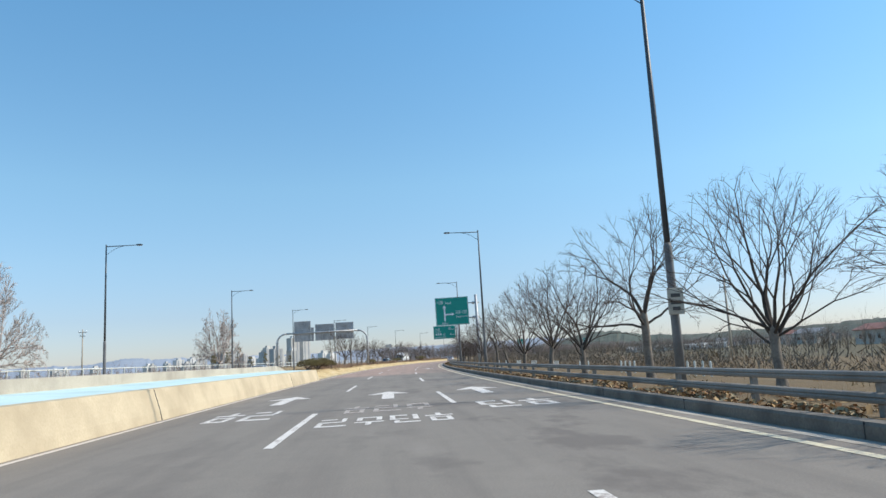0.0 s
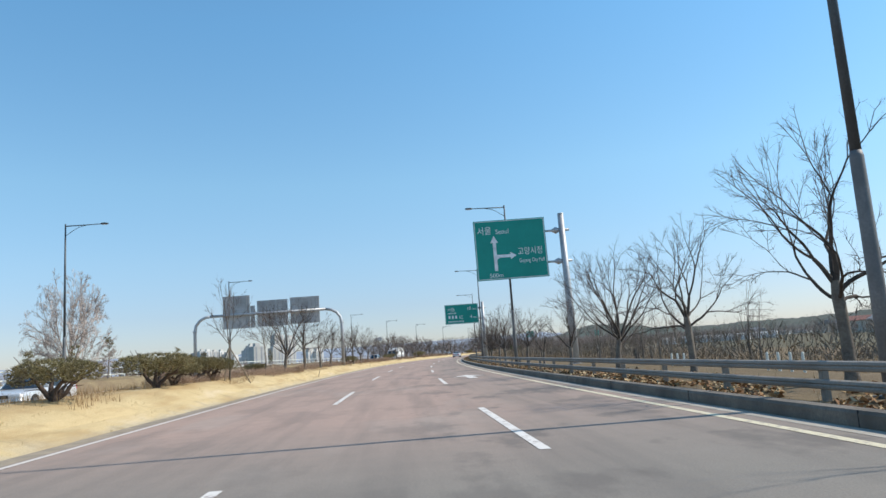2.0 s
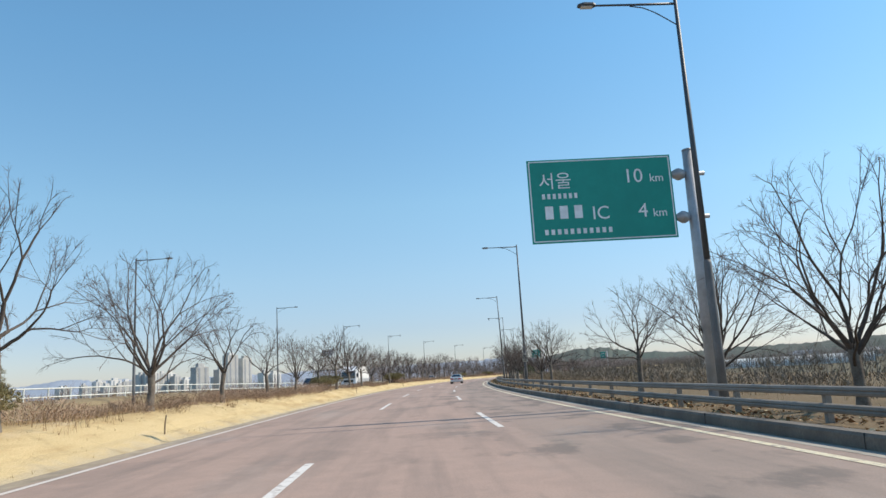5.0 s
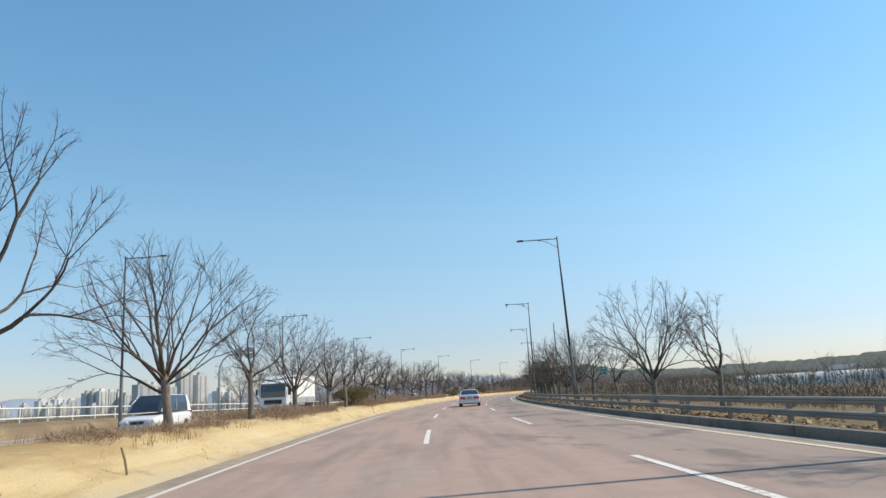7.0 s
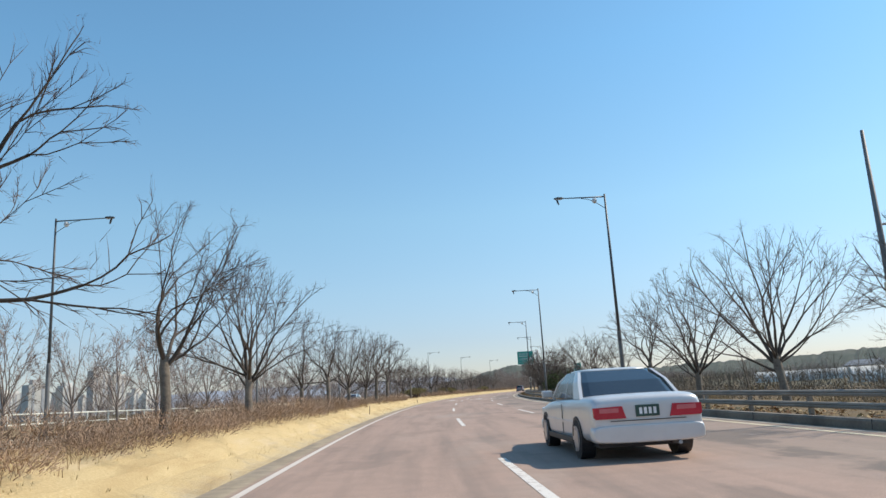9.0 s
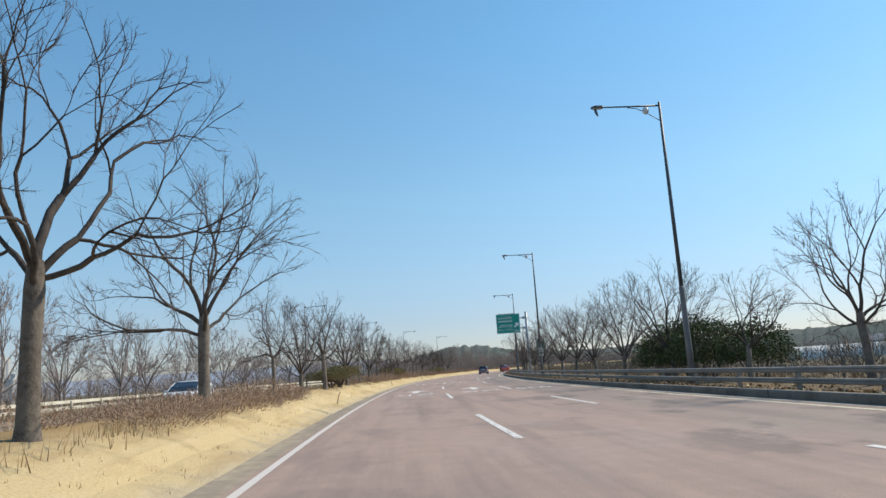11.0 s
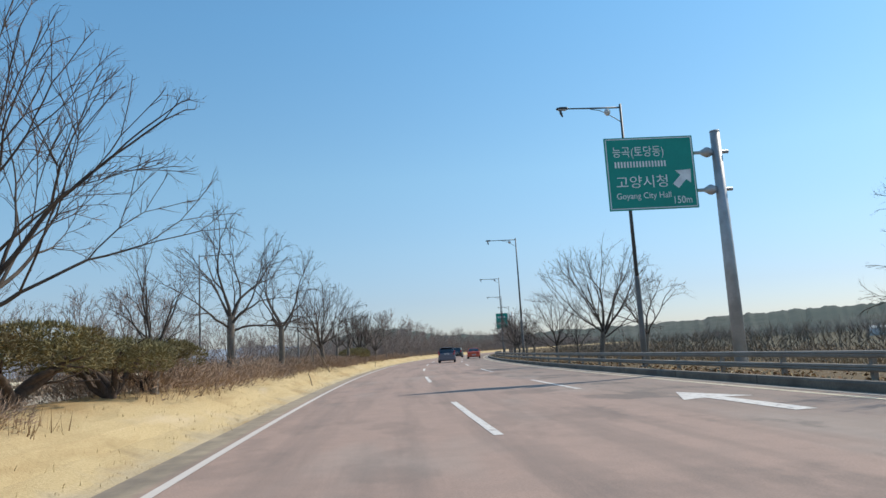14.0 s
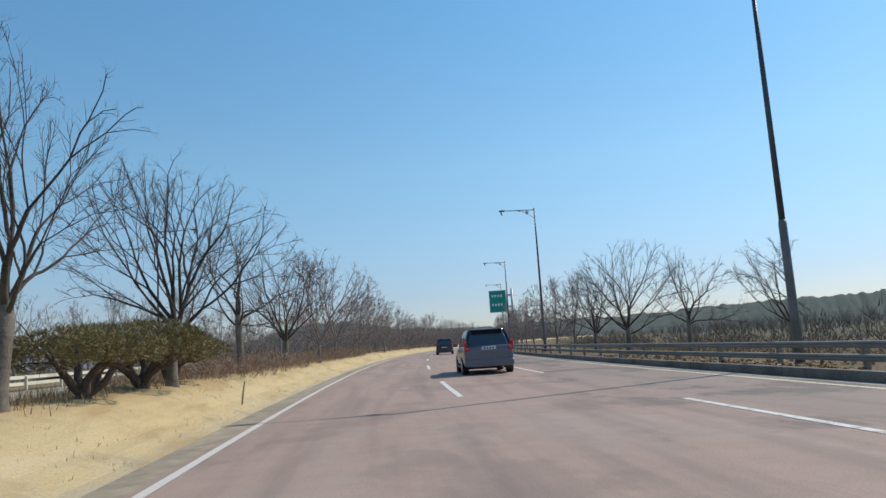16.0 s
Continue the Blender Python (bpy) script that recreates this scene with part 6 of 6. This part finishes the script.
def ridge(name, centre, radius, profile, depth, material, label, seed, rough):
    """A wooded ridge: a sheet that rises to a crest and falls behind it, along azimuths (degrees right of +y)."""
    az0, az1 = profile[0][0], profile[-1][0]
    n = int((az1 - az0) / 0.16)
    g = Geo()
    for i in range(n + 1):
        a = az0 + (az1 - az0) * i / n
        h = float(np.interp(a, [p[0] for p in profile], [p[1] for p in profile]))
        h *= 1 + rough * noise.noise((a * 0.35, seed, 0)) + 0.45 * rough * noise.noise((a * 2.2, seed, 5)) + 0.3 * rough * noise.noise((a * 7.5, seed, 9)) + 0.35 * rough * noise.noise((a * 19, seed, 2))
        c, s_ = math.cos(radians(a)), math.sin(radians(a))
        for r, k in ((0, 0), (0.25, 0.35), (0.45, 0.72), (0.62, 0.95), (0.72, 1.0), (0.85, 0.8), (1.0, 0)):
            q = radius + depth * r
            g.v.append((centre[0] + q * s_, centre[1] + q * c, -1.4 + h * k * (1 + 0.08 * noise.noise((a, r * 9, seed)))))
    for i in range(n):
        for j in range(6):
            a = i * 7 + j
            g.f.append((a, a + 7, a + 8, a + 1))
    return tagged(new(name, g.mesh(name, material, True)), label, "hill", kind="structure")


ridge("hill", (60, 330), 560, ((6, 2), (12, 8), (17, 20), (20, 27), (23, 25), (26, 17), (32, 15), (40, 16), (48, 19), (56, 21), (66, 22), (80, 20), (100, 18)), 160, M_hill, "low wooded brown hills beyond the fields", 3, 0.16)
# the skyline ridge has its haze painted in as flat blue
ridge("backdrop_hill", (0, 0), 2600, ((-60, 30), (-40, 50), (-30, 50), (-24, 46), (-19, 60), (-15, 54), (-10, 48), (-4, 52), (4, 54), (12, 60), (20, 40)), 500, M_farhill, "far hills on the skyline, coloured haze blue", 7, 0.18)


def copse(name, s0, s1, o0, o1, h0, h1, count, material, label, seed):
    """Far woods that nobody could count: upright twig fans, joined."""
    rng = random.Random(seed)
    g = Geo()
    for k in range(count):
        s, o = rng.uniform(s0, s1), rng.uniform(o0, o1)
        b = R(s, o, -0.6 if o > 0 else levee(s) - 0.4)
        h = h0 + (h1 - h0) * rng.random() ** 1.6
        g.tube([b, b + V((0, 0, h * 0.4))], [0.012 * h, 0.008 * h], 3)
        for q in range(26):
            d = V((rng.gauss(0, 0.52), rng.gauss(0, 0.52), 1)).normalized()
            p = b + V((0, 0, h * rng.uniform(0.06, 0.5)))
            e = p + d * h * rng.uniform(0.35, 0.6)
            u = V((rng.gauss(0, 1), rng.gauss(0, 1), 0)).normalized() * rng.uniform(0.009, 0.02)
            g.add([p - u, p + u, e], [(0, 1, 2)])
            for z in range(2):
                c = p.lerp(e, rng.uniform(0.4, 0.9))
                f = c + (d + V((rng.gauss(0, 0.5), rng.gauss(0, 0.5), 0.1))) * h * 0.16
                g.add([c - u * 0.6, c + u * 0.6, f], [(0, 1, 2)])
    return tagged(new(name, g.mesh(name, material, True)), label, "woods", kind="stuff")


# far woods take the same twig tone, paled for haze
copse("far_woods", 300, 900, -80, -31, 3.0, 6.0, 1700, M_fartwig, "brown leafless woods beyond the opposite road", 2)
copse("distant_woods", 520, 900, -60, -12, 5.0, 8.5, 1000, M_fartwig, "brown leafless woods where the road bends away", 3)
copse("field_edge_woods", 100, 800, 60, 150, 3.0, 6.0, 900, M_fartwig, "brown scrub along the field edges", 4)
M_scrub = surface("grey_brown_scrub", (0.14, 0.114, 0.092), (0.235, 0.195, 0.158), 0.95, 0, 1.5, 0.2, (0.175, 0.155, 0.12), 0, 0.1, 0.05)


def thicket(name, s0, s1, o0, o1, h0, h1, count, material, label, seed, twigs=64):
    """Rounded mounds of tangled twigs, joined: scrub that nobody could count."""
    rng = random.Random(seed)
    g = Geo()
    for k in range(count):
        s, o = rng.uniform(s0, s1), rng.uniform(o0, o1)
        h = h0 + (h1 - h0) * rng.random() ** 1.5
        w = h * rng.uniform(0.6, 1.1)
        b = R(s, o, (right_z(s, o) if o > 0 else median_z(s, o) if o > -13 else levee(s)) - 0.1)
        for q in range(twigs):
            a, r = rng.uniform(0, math.tau), math.sqrt(rng.random())
            z = h * math.sqrt(max(0.0, 1 - r * r * 0.9)) * rng.uniform(0.1, 0.98)
            p = b + V((w * r * math.cos(a), w * r * math.sin(a), z))
            d = V((0.7 * r * math.cos(a) + rng.gauss(0, 0.4), 0.7 * r * math.sin(a) + rng.gauss(0, 0.4), 0.8)).normalized()
            u = d.cross(V((rng.gauss(0, 1), rng.gauss(0, 1), rng.gauss(0, 1)))).normalized() * (0.012 + 0.010 * h)
            g.add([p - u, p + u, p + d * h * rng.uniform(0.14, 0.3)], [(0, 1, 2)])
    return tagged(new(name, g.mesh(name, material, True)), label, "scrub", kind="stuff")


thicket("brush_line", -5, 480, 11, 18, 0.5, 1.5, 700, M_brush, "brown roadside brush and brambles behind the guardrail", 6)
thicket("median_scrub", 455, 660, -10.6, -7.8, 0.5, 1.2, 190, M_shrub, "low brown leafless scrub along the median", 10)
thicket("levee_scrub", 285, 640, -36, -29, 0.7, 2.0, 520, M_brush, "brown leafless scrub under the trees beyond the opposite road", 12, 46)
thicket("field_scrub", -5, 560, 18, 34, 1.0, 2.8, 900, M_scrub, "grey-brown leafless scrub on the bank below the road", 9, 70)
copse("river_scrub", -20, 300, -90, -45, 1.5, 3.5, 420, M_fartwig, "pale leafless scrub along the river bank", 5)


# ---- greenhouses on the fields ----
def greenhouse(s, off, length, turn):
    ob = thing("greenhouse", at(s, off, -1.3, turn), "long low greenhouse of pale plastic film", "greenhouse", "field greenhouses")
    arc = [(3.2 * math.cos(a), 2.6 * math.sin(a)) for a in [math.pi * k / 12 for k in range(13)]]
    part("film", Geo().prism(arc, -length / 2, length / 2), M_film, ob)
    for k in range(7):
        y = -length / 2 + length * k / 6
        part("hoop", Geo().tube([V((x * 1.01, y, z * 1.01)) for x, z in arc], [0.04] * 13, 5), M_steel, ob)


for s, o, l, t in ((352, 78, 34, 75), (360, 88, 34, 75), (428, 82, 40, 78), (436, 92, 40, 78), (560, 108, 14, 60), (575, 118, 14, 60)):
    greenhouse(s, o, l, t)


# ---- village houses beyond the fields ----
M_roofred = surface("red_brown_roof_sheet", (0.26, 0.10, 0.07), (0.36, 0.16, 0.11), 0.7, 0, 10, 0.4, (0.20, 0.10, 0.08), 0.3)
M_roofgrey = surface("grey_roof_sheet", (0.24, 0.25, 0.26), (0.34, 0.35, 0.36), 0.6, 0, 10, 0.4, (0.20, 0.19, 0.18), 0.3)
M_house = surface("cream_house_wall", (0.52, 0.48, 0.41), (0.64, 0.60, 0.53), 0.85, 0, 6, 0.3, (0.42, 0.38, 0.32), 0.1)


def village_house(s, off, w, d, h, turn, red):
    ob = thing("village_house", at(s, off, -1.35, turn), "low cream house with a " + ("red-brown" if red else "grey") + " pitched roof among fields", "house", "village houses")
    part("wall", Geo().box((0, 0, h / 2), (w, d, h)), M_house, ob)
    roof = Geo().prism([(-w / 2 - 0.5, h), (w / 2 + 0.5, h), (w / 2 + 0.5, h + 0.18), (0, h + 0.18 + w * 0.24), (-w / 2 - 0.5, h + 0.18)], -d / 2 - 0.4, d / 2 + 0.4)
    part("roof", roof, M_roofred if red else M_roofgrey, ob)
    for sx in (-1, 1):
        for k in range(3):
            part("window", Geo().box((sx * (w / 2 + 0.01), d * (k - 1) * 0.3, h * 0.55), (0.06, 1.4, 1.1)), M_glass, ob)
    part("door", Geo().box((w * 0.2, -d / 2 - 0.02, 1.05), (1.0, 0.06, 2.1)), M_roofgrey, ob)
    part("window", Geo().box((-w * 0.22, -d / 2 - 0.02, h * 0.55), (1.5, 0.06, 1.1)), M_glass, ob)


rh_ = random.Random(17)
for k in range(16):
    s = 30 + 38 * k + rh_.uniform(-8, 8)
    village_house(s, rh_.uniform(85, 170), rh_.uniform(6, 10), rh_.uniform(9, 15), rh_.uniform(2.8, 4.2), rh_.uniform(0, 180), rh_.random() < 0.45)
copse("field_trees", 10, 700, 34, 80, 1.5, 5.0, 1100, M_scrub, "dark leafless scrub on the field banks", 8)


# ---- young pines on the levee ----
def levee_pine(seed, s, off, h):
    rng = random.Random(seed)
    ob = thing("young_pine", at(s, off, levee(s) - 0.05, rng.uniform(0, 360)), "thin young pine with sparse dark needle tufts on the levee", "pine", "young levee pines")
    wood, tufts = Geo(), Geo()
    pts, rads = branch(rng, V((0, 0, -0.1)), V((0, 0, 1)), h, 0.055, 0.015, 7, 0.0, 0.05)
    wood.tube(pts, rads, 6)
    for k in range(20):
        t = rng.uniform(2.2, 6.9)
        j = int(t)
        a = rng.uniform(0, math.tau)
        q = pts[j].lerp(pts[j + 1], t - j)
        p1, r1 = branch(rng, q, V((math.cos(a), math.sin(a), 0.45)), rng.uniform(0.35, 1.0) * (1.25 - t / 9) * h / 4, 0.016, 0.008, 3, 0.08, 0.1)
        wood.tube(p1, r1, 4)
        for n in range(70):
            d = V((rng.gauss(0, 1), rng.gauss(0, 1), rng.gauss(0.35, 0.8))).normalized()
            u = d.cross(V((rng.gauss(0, 1), rng.gauss(0, 1), rng.gauss(0, 1)))).normalized() * 0.012
            c = p1[3] + V((rng.gauss(0, 0.07), rng.gauss(0, 0.07), rng.gauss(0, 0.06)))
            tufts.add([c - u, c + u, c + d * rng.uniform(0.09, 0.17)], [(0, 1, 2)])
    part("trunk", wood, M_bark, ob, smooth=True)
    part("crown", tufts, M_needle, ob, "sparse dark green needle tufts")


for k, (s, o, h) in enumerate(((103.5, -26.9, 2.3), (109.2, -26.5, 2.7), (116.0, -26.8, 3.7), (122.5, -26.6, 2.2), (133.0, -26.9, 2.9), (140.0, -26.5, 2.4), (152.0, -26.8, 2.7), (171.0, -26.6, 2.5))):
    levee_pine(90 + k, s, o, h)
